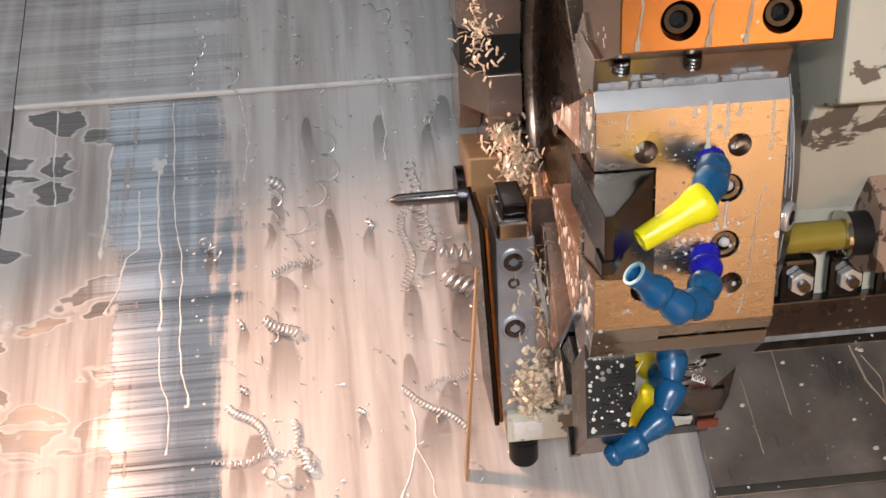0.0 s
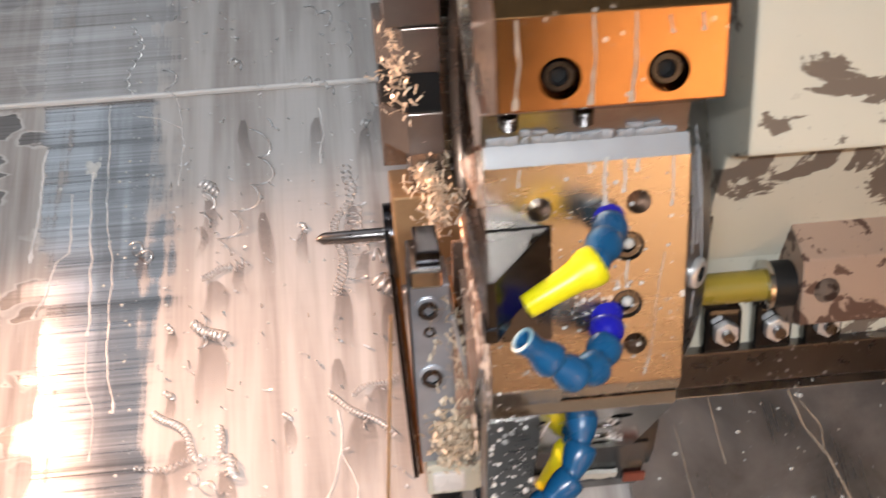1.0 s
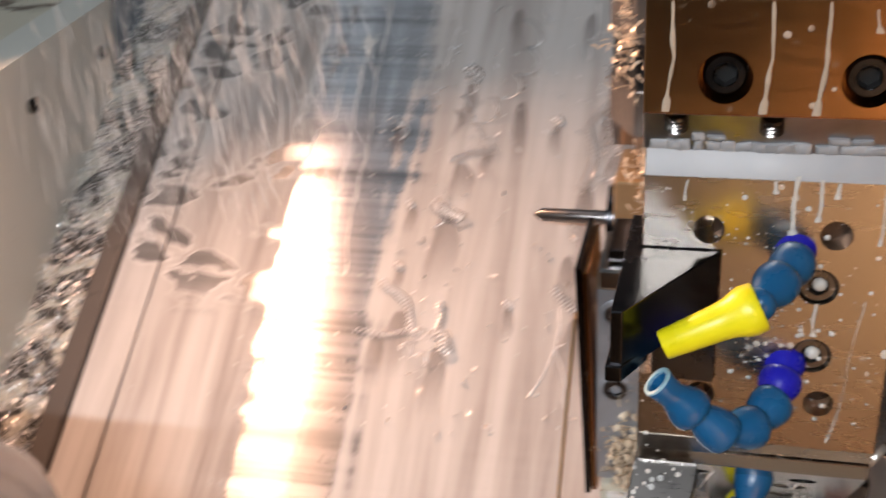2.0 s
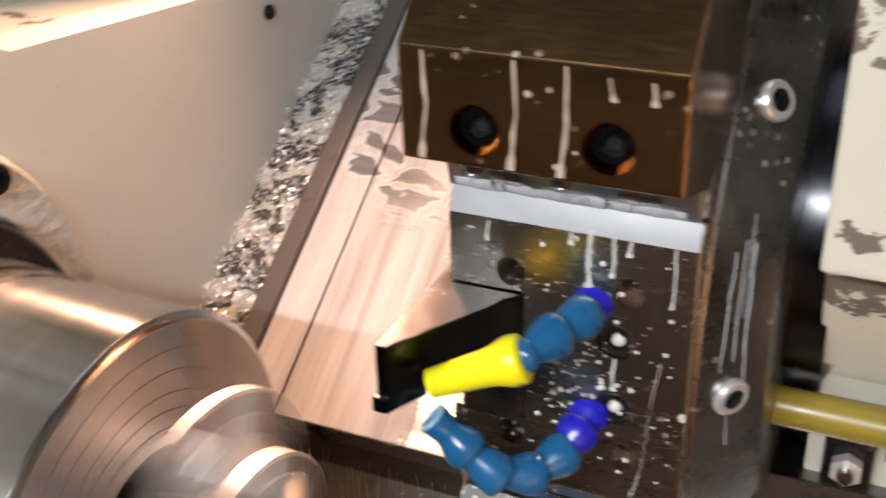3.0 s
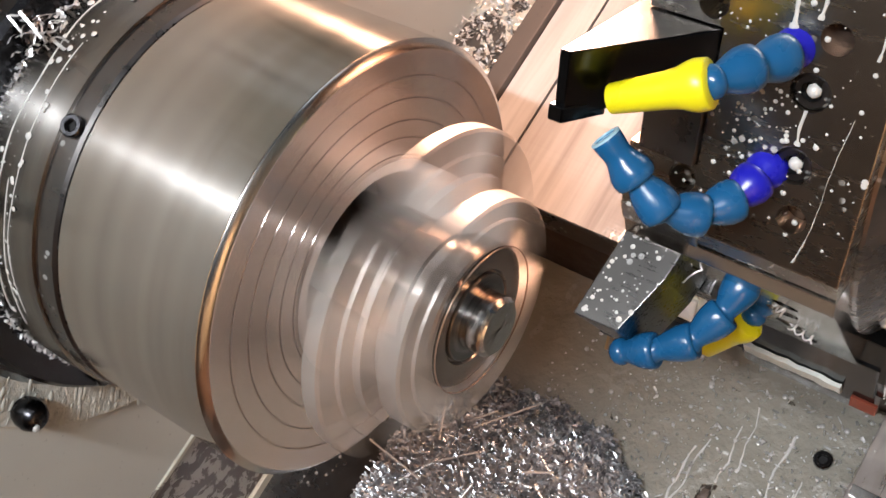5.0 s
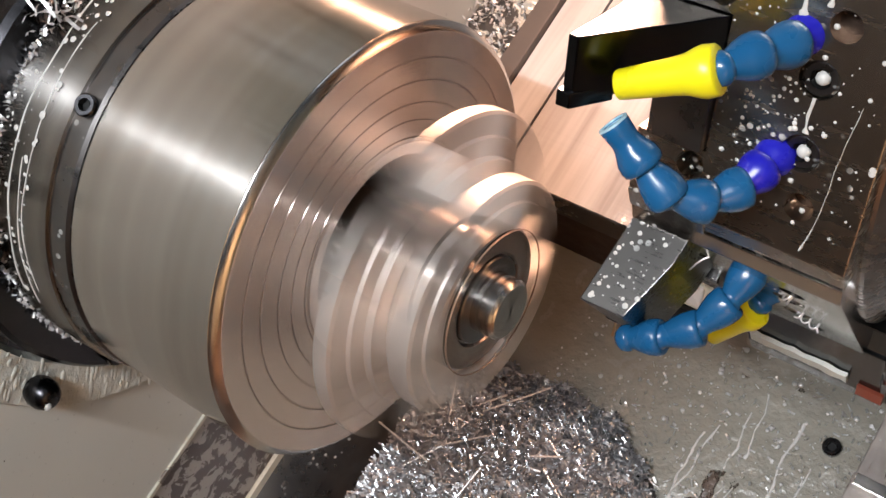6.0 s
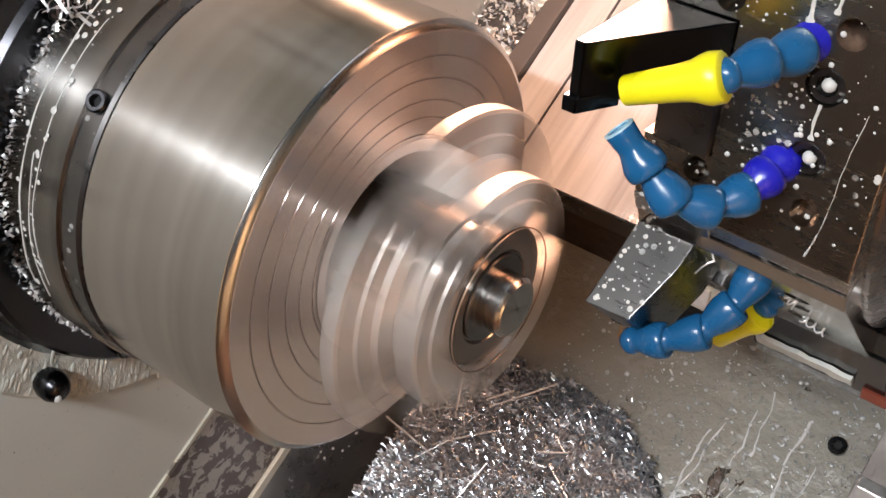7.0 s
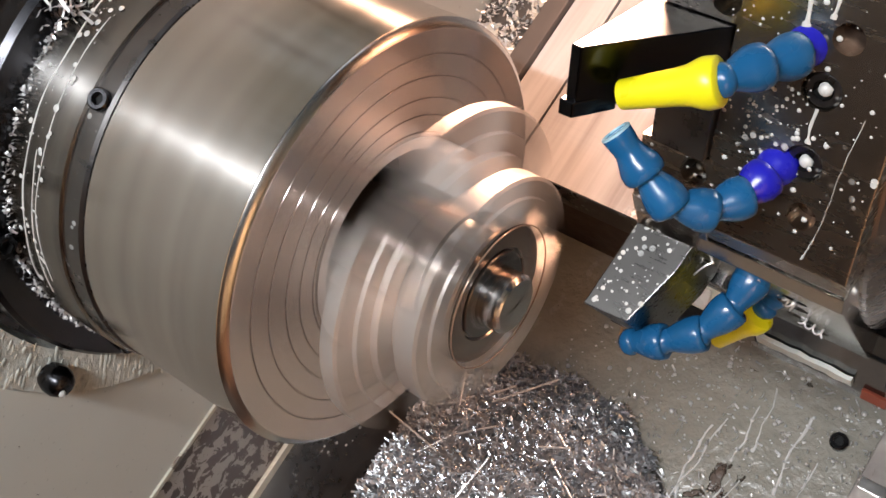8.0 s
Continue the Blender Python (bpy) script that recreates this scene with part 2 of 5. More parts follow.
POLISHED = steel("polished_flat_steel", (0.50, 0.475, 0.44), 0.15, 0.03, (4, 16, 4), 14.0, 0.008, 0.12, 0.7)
BLACK_OXIDE = steel("black_oxide", (0.06, 0.06, 0.065), 0.24, 0.08, (4, 4, 4), 40.0, 0.04, 0.3)
CHIP_STEEL = steel("chip_steel", (0.74, 0.73, 0.72), 0.34, 0.1, (1, 1, 1), 200.0, 0.1, 0.12)
CHIP_STEEL.node_tree.nodes["Principled BSDF"].inputs["Metallic"].default_value = 0.65
# lit copy of chip steel, golden lamplight put into its colour
LIT_CHIP_STEEL = steel("lit_chip_steel", (0.90, 0.75, 0.57), 0.28, 0.1, (1, 1, 1), 200.0, 0.1, 0.2)
# shaded copy of chip steel: darker and bluer, to offset the warm lamp
SHADED_CHIP_STEEL = steel("shaded_chip_steel", (0.52, 0.53, 0.55), 0.33, 0.1, (1, 1, 1), 60.0, 0.1, 0.4)
SHADED_CHIP_STEEL.node_tree.nodes["Principled BSDF"].inputs["Metallic"].default_value = 0.82
BRONZED = steel("bronzed_steel", (0.46, 0.25, 0.11), 0.20, 0.06, (6, 40, 40), 16.0, 0.03, 0.14, 0.5)
BLUED = steel("blued_steel", (0.50, 0.52, 0.56), 0.40, 0.1, (4, 4, 30), 20.0, 0.05, 0.35, 0.0)
BLUED.node_tree.nodes["Principled BSDF"].inputs["Metallic"].default_value = 0.65
DULL_BRASS = steel("dull_brass", (0.58, 0.38, 0.20), 0.40, 0.12, (3, 3, 3), 40.0, 0.08, 0.4, 0.0)
DULL_BRASS.node_tree.nodes["Principled BSDF"].inputs["Metallic"].default_value = 0.6
TOOL_STEEL = steel("tool_steel", (0.10, 0.095, 0.09), 0.30, 0.06, (6, 40, 40), 16.0, 0.04, 0.2, 0.4)
BACK_STEEL = steel("back_ring_steel", (0.32, 0.31, 0.305), 0.30, 0.08, (3, 60, 60), 4.0, 0.04, 0.5, 0.4)
STAINED = steel("stained_steel", (0.47, 0.42, 0.385), 0.34, 0.12, (60, 3, 3), 8.0, 0.06, 0.5, 0.0)
STAINED.node_tree.nodes["Principled BSDF"].inputs["Metallic"].default_value = 0.75
LEDGE_STEEL = steel("ledge_steel", (0.47, 0.47, 0.47), 0.34, 0.12, (8, 30, 30), 14.0, 0.08, 0.5, 0.6)
RUSTY = steel("rusty_steel", (0.19, 0.135, 0.11), 0.5, 0.15, (3, 3, 3), 40.0, 0.2, 0.5)
CREAM = paint("cream_enamel", (0.60, 0.58, 0.48), (0.15, 0.12, 0.095), 0.565, 18.0, 0.16)
WALL_PAINT = paint("wall_enamel", (0.63, 0.645, 0.60), (0.10, 0.08, 0.07), 0.80, 20.0, 0.04)
DARK_REFLECT = paint("dark_reflect", (0.07, 0.068, 0.062), (0.05, 0.045, 0.04), 0.70, 20.0, 0.1)
MOTTLED = paint("mottled_enamel", (0.40, 0.37, 0.34), (0.06, 0.040, 0.032), 0.49, 95.0, 0.3)
CONCRETE = paint("workshop_concrete", (0.17, 0.155, 0.135), (0.16, 0.15, 0.14), 0.66, 3.0, 0.1, 0.6)
RAIL_PAINT = paint("worn_rail_paint", (0.085, 0.07, 0.062), (0.06, 0.05, 0.045), 0.60, 60.0, 0.2, 0.4)
RUST = paint("rusted_paint", (0.36, 0.25, 0.185), (0.09, 0.045, 0.03), 0.54, 48.0, 0.3, 0.45)
FLAKED = paint("flaked_ledge", (0.56, 0.54, 0.47), (0.055, 0.05, 0.045), 0.47, 30.0, 0.3)
RED_PAINT = paint("red_primer", (0.20, 0.045, 0.025), (0.35, 0.33, 0.30), 0.64, 60.0, 0.2)
LUMPY = paint("lumpy_enamel", (0.30, 0.28, 0.235), (0.12, 0.085, 0.065), 0.66, 24.0, 1.0, 0.17, 0.006)
RIDGED = paint("ridged_enamel", (0.58, 0.58, 0.52), (0.14, 0.10, 0.08), 0.84, 24.0, 1.0, 0.30, 0.008)
BLUE = plastic("blue_plastic", (0.009, 0.088, 0.215), 0.24)
LIP_BLUE = plastic("worn_blue_plastic", (0.30, 0.50, 0.58), 0.35)
VIOLET = plastic("ultramarine_plastic", (0.012, 0.012, 0.36), 0.24)
YELLOW = plastic("yellow_plastic", (0.80, 0.72, 0.01))
RUBBER = plastic("black_rubber", (0.012, 0.012, 0.012), 0.4)
GLOSS_BLACK = plastic("black_enamel", (0.006, 0.006, 0.006), 0.14)
HOSE = plastic("amber_hose", (0.27, 0.20, 0.025), 0.3)
COOLANT = plastic("milky_coolant", (0.55, 0.54, 0.51), 0.22)
CRUST = plastic("coolant_crust", (0.33, 0.34, 0.355), 0.42)
WEEP = plastic("thin_coolant", (0.42, 0.33, 0.25), 0.25)
MILK = plastic("dried_coolant", (0.74, 0.71, 0.68), 0.30)
SPRAY = plastic("coolant_spray", (0.95, 0.94, 0.92), 0.25)
RUBBER.node_tree.nodes["Principled BSDF"].inputs["Specular IOR Level"].default_value = 0.22
SPRAY.node_tree.nodes["Principled BSDF"].inputs["Transmission Weight"].default_value = 0.35
# plain steel with the lit sheet's warm reflection put into its colour
WARM_LIT = steel("warm_lit_steel", (0.50, 0.345, 0.26), 0.26, 0.10, (6, 6, 6), 12.0, 0.06, 0.5, 0.0)
WARM_LIT.node_tree.nodes["Principled BSDF"].inputs["Metallic"].default_value = 0.6
for m_, v_ in ((LIT_CHIP_STEEL, 0.2), (HOLDER_STEEL, 0.7), (LEDGE_STEEL, 0.4)):
    m_.node_tree.nodes["Principled BSDF"].inputs["Metallic"].default_value = v_


def face_steel():
    """Faced steel: fine rings about the x axis pull the highlights into thin radial lines."""
    m, nt, b = material("faced_steel")
    rings = noise_tex(nt, coords(nt, (2, 60, 60)), 8.0, 4.0, 0.6)
    b.inputs["Metallic"].default_value = 0.75
    # the pinkish tint puts warm surrounding light into the steel
    nt.links.new(mix(nt, rings, (0.52, 0.455, 0.42), (0.63, 0.57, 0.53)), b.inputs["Base Color"])
    nt.links.new(ramp(nt, rings, [(0.3, 0.19), (0.7, 0.25)]), b.inputs["Roughness"])
    b.inputs["Anisotropic"].default_value = 0.97
    b.inputs["Anisotropic Rotation"].default_value = 0.25
    t = nt.nodes.new("ShaderNodeTangent")
    t.direction_type, t.axis = "RADIAL", "X"
    nt.links.new(t.outputs["Tangent"], b.inputs["Tangent"])
    return m


FACED = face_steel()
JAW_STEEL = steel("jaw_steel", (0.76, 0.69, 0.63), 0.46, 0.08, (4, 4, 4), 30.0, 0.04, 0.2)
JAW_STEEL.node_tree.nodes["Principled BSDF"].inputs["Metallic"].default_value = 0.8


def brown_mark():
    """A see-through brown mark, fading out downhill and to the sides."""
    m, nt, b = material("brown_mark")
    uv = nt.nodes.new("ShaderNodeUVMap")
    sep = nt.nodes.new("ShaderNodeSeparateXYZ")
    nt.links.new(uv.outputs["UV"], sep.inputs["Vector"])
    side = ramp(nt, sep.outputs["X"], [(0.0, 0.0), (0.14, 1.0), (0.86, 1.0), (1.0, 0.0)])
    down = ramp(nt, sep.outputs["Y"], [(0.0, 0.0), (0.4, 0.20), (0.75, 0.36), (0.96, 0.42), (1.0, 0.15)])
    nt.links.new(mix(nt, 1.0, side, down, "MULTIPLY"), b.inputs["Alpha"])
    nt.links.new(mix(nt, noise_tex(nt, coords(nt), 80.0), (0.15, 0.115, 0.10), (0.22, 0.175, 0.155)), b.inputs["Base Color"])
    b.inputs["Roughness"].default_value = 0.28
    return m


BROWN_MARK = brown_mark()


# ---- mesh helpers ----
def part(name, bm, mat, parent=None, label=""):
    """Links a bmesh as one mesh object, under parent where given."""
    me = bpy.data.meshes.new(name)
    bm.to_mesh(me)
    bm.free()
    me.materials.append(mat)
    ob = new(name, me)
    if parent is not None:
        ob.parent = parent
    if label:
        ob["label"] = label
    return ob


def smooth(ob, angle=40):
    ob.data.polygons.foreach_set("use_smooth", [True] * len(ob.data.polygons))
    bm = bmesh.new()
    bm.from_mesh(ob.data)
    lim = radians(angle)
    for e in bm.edges:
        e.smooth = len(e.link_faces) == 2 and e.calc_face_angle(0) < lim
    bm.to_mesh(ob.data)
    bm.free()
    return ob


def thing(name, label, category, m=None, group="", kind=""):
    ob = tagged(new(name), label, category, group, kind)
    if m is not None:
        ob.matrix_world = m
    return ob


def bevelled(bm, width, segments=2):
    if width:
        bmesh.ops.bevel(bm, geom=[e for e in bm.edges if e.calc_face_angle(0) > 0.3], offset=width, segments=segments, profile=0.6, affect="EDGES")
    return bm


def box(x0, x1, y0, y1, z0, z1, bevel=0.0, bm=None):
    bm = bm or bmesh.new()
    b = bmesh.new()
    bmesh.ops.create_cube(b, size=1.0)
    for v in b.verts:
        v.co = Vector((x0 + (v.co.x + 0.5) * (x1 - x0), y0 + (v.co.y + 0.5) * (y1 - y0), z0 + (v.co.z + 0.5) * (z1 - z0)))
    bevelled(b, bevel)
    me = bpy.data.meshes.new("t")
    b.to_mesh(me)
    b.free()
    bm.from_mesh(me)
    bpy.data.meshes.remove(me)
    return bm


def prism(points, x0, x1, bevel=0.0):
    """An outline in (y, z), drawn out along x."""
    bm = bmesh.new()
    a = [bm.verts.new((x0, y, z)) for y, z in points]
    b = [bm.verts.new((x1, y, z)) for y, z in points]
    n = len(points)
    bm.faces.new(a[::-1])
    bm.faces.new(b)
    for i in range(n):
        bm.faces.new((a[i], a[(i + 1) % n], b[(i + 1) % n], b[i]))
    bmesh.ops.recalc_face_normals(bm, faces=bm.faces)
    return bevelled(bm, bevel)


def lathe(profile, steps=64, wobble=None):
    """A profile of (x, radius), turned about the x axis. wobble(angle, x) scales the radius."""
    bm = bmesh.new()
    rings = []
    for x, r in profile:
        if r < 1e-6:
            rings.append([bm.verts.new((x, 0, 0))])
            continue
        ring = []
        for i in range(steps):
            a = 2 * math.pi * i / steps
            k = r * (wobble(a, x) if wobble else 1)
            ring.append(bm.verts.new((x, k * math.cos(a), k * math.sin(a))))
        rings.append(ring)
    for p, q in zip(rings, rings[1:]):
        for i in range(steps):
            j = (i + 1) % steps
            c = [p[i % len(p)], p[j % len(p)], q[j % len(q)], q[i % len(q)]]
            c = [v for k, v in enumerate(c) if v not in c[:k]]
            if len(c) > 2:
                bm.faces.new(c)
    bmesh.ops.recalc_face_normals(bm, faces=bm.faces)
    return bm


def moved(bm, m):
    bmesh.ops.transform(bm, matrix=m, verts=bm.verts)
    return bm


def along(p, q):
    """A turn that lays the x axis from p towards q, at p."""
    return Matrix.Translation(p) @ (Vector(q) - Vector(p)).to_track_quat("X", "Z").to_matrix().to_4x4()


def rod(p, q, r, steps=16, r2=None):
    d = (Vector(q) - Vector(p)).length
    return moved(lathe([(0, 0), (0, r), (d, r2 or r), (d, 0)], steps), along(p, q))


def cut(ob, cutters):
    """Takes the cutters' solids out of ob's mesh."""
    bpy.context.view_layer.update()
    for bm in cutters:
        me = bpy.data.meshes.new("cutter")
        bm.to_mesh(me)
        bm.free()
        c = new("cutter", me)
        c.matrix_world = ob.matrix_world
        bpy.context.view_layer.update()
        mod = ob.modifiers.new("cut", "BOOLEAN")
        mod.operation, mod.object, mod.solver = "DIFFERENCE", c, "EXACT"
        bpy.context.view_layer.update()
        made = bpy.data.meshes.new_from_object(ob.evaluated_get(bpy.context.evaluated_depsgraph_get()))
        ob.modifiers.clear()
        ob.data = made
        bpy.data.objects.remove(c)
    return ob


def socket_screw(parent, m, r, mat, label="", depth=None, name="screw"):
    """A socket head cap screw: knurled head, chamfer and hexagon socket; its axis is x of m, head up."""
    h = depth or r * 1.1
    head = part(name, lathe([(-h, 0), (-h, r), (-0.15 * r, r), (0, 0.86 * r), (0, 0.56 * r)], 32), mat, parent, label)
    bm = bmesh.new()
    hexa = [(0.56 * r * math.cos(a), 0.56 * r * math.sin(a)) for a in [math.pi / 3 * i for i in range(6)]]
    top = [bm.verts.new((0, y, z)) for y, z in hexa]
    low = [bm.verts.new((-0.7 * r, y, z)) for y, z in hexa]
    for i in range(6):
        bm.faces.new((top[i], top[(i + 1) % 6], low[(i + 1) % 6], low[i]))
    bm.faces.new(low)
    # black inside the recess is coloured-in shade, whatever the head's steel
    sock = part("socket", bm, RUBBER, head)
    head.matrix_basis = m
    smooth(head)
    return head


# ---- structure ----
def slope_slab(name, x0, x1, s0, s1, top, thick, mat, label, kind="structure", bevel=0.0):
    ob = part(name, box(x0, x1, s0, s1, top - thick, top, bevel), mat)
    uv = ob.data.uv_layers.new(name="uv")
    for loop in ob.data.loops:
        uv.data[loop.index].uv = ob.data.vertices[loop.vertex_index].co.xy
    ob.matrix_world = SLOPE_POSE
    return tagged(ob, label, "sheet", kind=kind)


slope_slab("wall_back", -0.0765, 1.1, 0.1236, 0.5779, SHEET, 0.003, SHEET_STEEL, "brushed steel way cover, stained by coolant and stuck with chips")
slope_slab("wall_back_upper", -0.0765, 1.1, 0.5772, 1.5, SHEET + 0.0035, 0.003, SHEET_STEEL, "upper brushed steel way cover with a folded lower edge", bevel=0.0008)
slope_slab("trim_fold", -0.0765, 1.1, 0.5755, 0.5785, SHEET + 0.0045, 0.0042, MILK, "pale ridge along the fold of the upper way cover", bevel=0.0012)
slope_slab("wall_back_edge", -0.107, -0.0785, 0.1236, 1.5, SHEET, 0.003, SHEET_STEEL, "narrow brushed steel cover strip beside a dark joint")
slope_slab("wall_back_bed", -0.165, 1.1, 0.1245, 1.5, SHEET - 0.004, 0.03, DARK_STEEL, "dark steel bed under the way cover")
slope_slab("wall_back_casting", -0.165, 1.1, 0.128, 1.5, SHEET - 0.035, 0.09, RUSTY, "brown flaking bed casting below the way cover")
slope_slab("trim_rail", -0.1225, -0.1075, 0.1236, 1.5, SHEET + 0.006, 0.012, RAIL_PAINT, "brown rusty rail along the way cover", bevel=0.001)
slope_slab("trim_ledge", -0.165, -0.123, 0.1236, 1.5, SHEET - 0.001, 0.01, FLAKED, "flaked grey ledge beside the headstock")

head_wall = part("wall_headstock", prism([(-0.48, -0.75), (0.03, -0.245), (0.47, 0.197), (0.47, 0.262), (0.27, 0.207), (0.10, 0.19), (-0.05, 0.225), (-0.48, 0.225)], -0.2, -0.165), WALL_PAINT)
tagged(head_wall, "smooth cream enamelled headstock wall", "wall", kind="structure")
upper_wall = part("wall_headstock_upper", prism([(-0.48, 0.225), (-0.05, 0.225), (0.10, 0.19), (0.27, 0.207), (0.47, 0.262), (1.0, 0.8), (1.0, 0.9), (-0.48, 0.9)], -0.40, -0.36), CREAM)
tagged(upper_wall, "set-back cream upper headstock wall", "wall", kind="structure")
part_top = part("wall_headstock_shelf", prism([(-0.48, 0.215), (-0.05, 0.215), (0.10, 0.18), (0.27, 0.197), (0.47, 0.25), (0.47, 0.26), (0.27, 0.206), (0.10, 0.189), (-0.05, 0.224), (-0.48, 0.224)], -0.40, -0.1655), CREAM)
tagged(part_top, "cream shelf on top of the headstock wall", "shelf", kind="structure")
for y, z in ((0.3514, 0.1928), (0.4477, 0.2248 - 0.004)):
    sc = socket_screw(None, pose(-0.162, y, z), 0.0055, BLACK_OXIDE)
    tagged(sc, "black socket screw in the headstock wall", "screw", "wall screws")
slope_slab("trim_bed_end", -0.19, -0.166, -0.7, 0.14, SHEET - 0.006, 0.10, MOTTLED, "mottled brown bed end with flaked paint")
slope_slab("trim_bed_edge", -0.1665, -0.1632, -0.7, 0.124, -0.1935, 0.0035, CREAM, "pale edge line along the bed end", bevel=0.0006)
slope_slab("trim_bed_strip", -0.19, -0.163, -0.7, 0.14, SHEET - 0.107, 0.034, CREAM, "cream strip along the bed end")

# lower panels of the bed
slope_slab("wall_pan", -0.085, 1.1, -0.55, 0.1275, -0.300, 0.01, LUMPY, "cream enamelled lower panel with lumpy flaking paint and coolant drips")
slope_slab("wall_channel", -0.2, -0.085, -0.7, 0.14, -0.345, 0.01, RUSTY, "rusty brown chip channel below the spindle")
floor = part("floor", box(-0.2, 1.1, -0.62, 0.4, -0.47, -0.45), RUSTY)
tagged(floor, "dark chip pan floor", "floor", kind="structure")

# unseen enclosure and ground round the camera, reflected in the turret flats
for nm, b in (("wall_front", box(0.42, 1.1, -0.48, -0.46, -0.7, 1.3)), ("wall_right", box(1.1, 1.12, -0.62, 1.3, -0.7, 1.3))):
    tagged(part(nm, b, CREAM), "cream enamelled machine enclosure panel", "wall", kind="structure")
# unseen wall, coloured dark so that the chuck reflects darkness
dark_reflector = part("wall_dark_reflector", box(-0.2, 0.27, -0.50, -0.475, -0.75, -0.09), DARK_REFLECT)
tagged(dark_reflector, "unseen low dark wall added for dark reflections in the chuck", "wall", kind="structure")
# unseen cream piece, added for brighter reflections in the lower pads
cream_reflector = part("wall_cream_reflector", box(0.271, 0.419, -0.50, -0.475, -0.75, -0.09), CREAM)
tagged(cream_reflector, "unseen low cream wall added to brighten the turret pads' reflections", "wall", kind="structure")
ground = part("ground", box(-6, 6, -6, 3, -1.05, -1.0), CONCRETE)
tagged(ground, "dusty concrete workshop floor before the machine", "floor", kind="structure")

# ---- spindle ----
seat = thing("spindle_flange", "stationary dark spindle flange with socket screws and stuck chips", "flange")
r_ = part("ring", lathe([(-0.165, 0.131), (-0.157, 0.133), (-0.157, 0.158), (-0.165, 0.162)], 96), RIDGED, seat, "cream ring with lumpy paint")
smooth(r_)
# same flange steel; the shade on this face is put into black
smooth(part("back_disc", lathe([(-0.20, 0.131), (-0.163, 0.131), (-0.163, 0.127), (-0.139, 0.126), (-0.136, 0.1235), (-0.136, 0.1080)], 128), BLACK_OXIDE, seat, "back disc, its unlit face coloured black"), 25)
smooth(part("hub", lathe([(-0.137, 0.1085), (-0.112, 0.1085), (-0.109, 0.1080), (-0.0990, 0.1080), (-0.0985, 0.1050), (-0.0985, 0.02)], 128), FLANGE_STEEL, seat), 25)
smooth(part("collar", lathe([(-0.0995, 0.02), (-0.0995, 0.1062), (-0.0965, 0.1067), (-0.0885, 0.1058), (-0.0870, 0.1045), (-0.0870, 0.02)], 128), DARK_STEEL, seat, "narrow dark collar behind the chuck"), 25)
for a in (80, 136, 193, 250):
    y, z = math.cos(radians(a)), math.sin(radians(a))
    socket_screw(seat, pose(-0.130, 0.1155 * y, 0.1155 * z), 0.0062, BLACK_OXIDE, depth=0.006)
for a in (61, 181, 241, 301):
    y, z = math.cos(radians(a)), math.sin(radians(a))
    if a == 241:
        smooth(part("knob", moved(lathe([(-0.158, 0.0), (-0.158, 0.0072), (-0.153, 0.0088), (-0.148, 0.0086), (-0.144, 0.0068), (-0.1415, 0.0036), (-0.1408, 0.0)], 32), pose(0, 0.1473 * y, 0.1473 * z)), BLACK_OXIDE, seat, "round black knob"), 60)
        continue
    socket_screw(seat, pose(-0.149, 0.1473 * y, 0.1473 * z), 0.0085, BLACK_OXIDE)
socket_screw(seat, Matrix.Translation((-0.0925, -0.0945, 0.0560)) @ along((0, 0, 0), (0.25, -0.86, 0.51)), 0.0050, BLACK_OXIDE, depth=0.006)

chuck = thing("chuck", "large smooth turned steel chuck, spinning", "chuck", group="spinning parts")
smooth(part("body", lathe([(-0.0863, 0.02), (-0.0863, 0.1035), (-0.0855, 0.105), (-0.0034, 0.105), (-0.0030, 0.1046)], 128), TURNED_STEEL, chuck), 25)
smooth(part("rim", lathe([(-0.0031, 0.1048), (-0.0026, 0.1046), (-0.0002, 0.1016), (0.0001, 0.1010)], 128), GROUND_STEEL, chuck, "bright chamfered rim"), 40)
FACE_RINGS = [(0.0, 0.1012), (0.00015, 0.1010)]
for r_ in (0.0905, 0.0805, 0.0705, 0.0625, 0.0545):
    FACE_RINGS += [(0.00015, r_), (-0.0006, r_ - 0.0003), (-0.0006, r_ - 0.0007), (0.00015, r_ - 0.0010)]
FACE_RINGS += [(0.00015, 0.0460), (-0.003, 0.0450)]
smooth(part("face", lathe(FACE_RINGS, 128), FACED, chuck, "faced front with fine grooves"), 25)
# shade inside the bore comes from its dark steel colour
smooth(part("bore", lathe([(-0.002, 0.0455), (-0.035, 0.044), (-0.035, 0.0)], 96), DARK_STEEL, chuck, "bore of the chuck, its shade in the dark colour"), 25)


def sector(profile, a0, a1, steps=14):
    """A closed (x, r) outline swept round the x axis from a0 to a1 degrees, with end faces."""
    bm = bmesh.new()
    rings = []
    for i in range(steps + 1):
        a = radians(a0 + (a1 - a0) * i / steps)
        rings.append([bm.verts.new((x, r * math.cos(a), r * math.sin(a))) for x, r in profile])
    n = len(profile)
    for r0, r1 in zip(rings, rings[1:]):
        for j in range(n):
            bm.faces.new((r0[j], r0[(j + 1) % n], r1[(j + 1) % n], r1[j]))
    bm.faces.new(rings[0][::-1])
    bm.faces.new(rings[-1])
    bmesh.ops.recalc_face_normals(bm, faces=bm.faces)
    return bm


smooth(part("hub", lathe([(-0.035, 0.030), (0.022, 0.030), (0.024, 0.0325), (0.038, 0.0325), (0.039, 0.031), (0.046, 0.030), (0.046, 0.0)], 72), HOLDER_STEEL, chuck), 30)
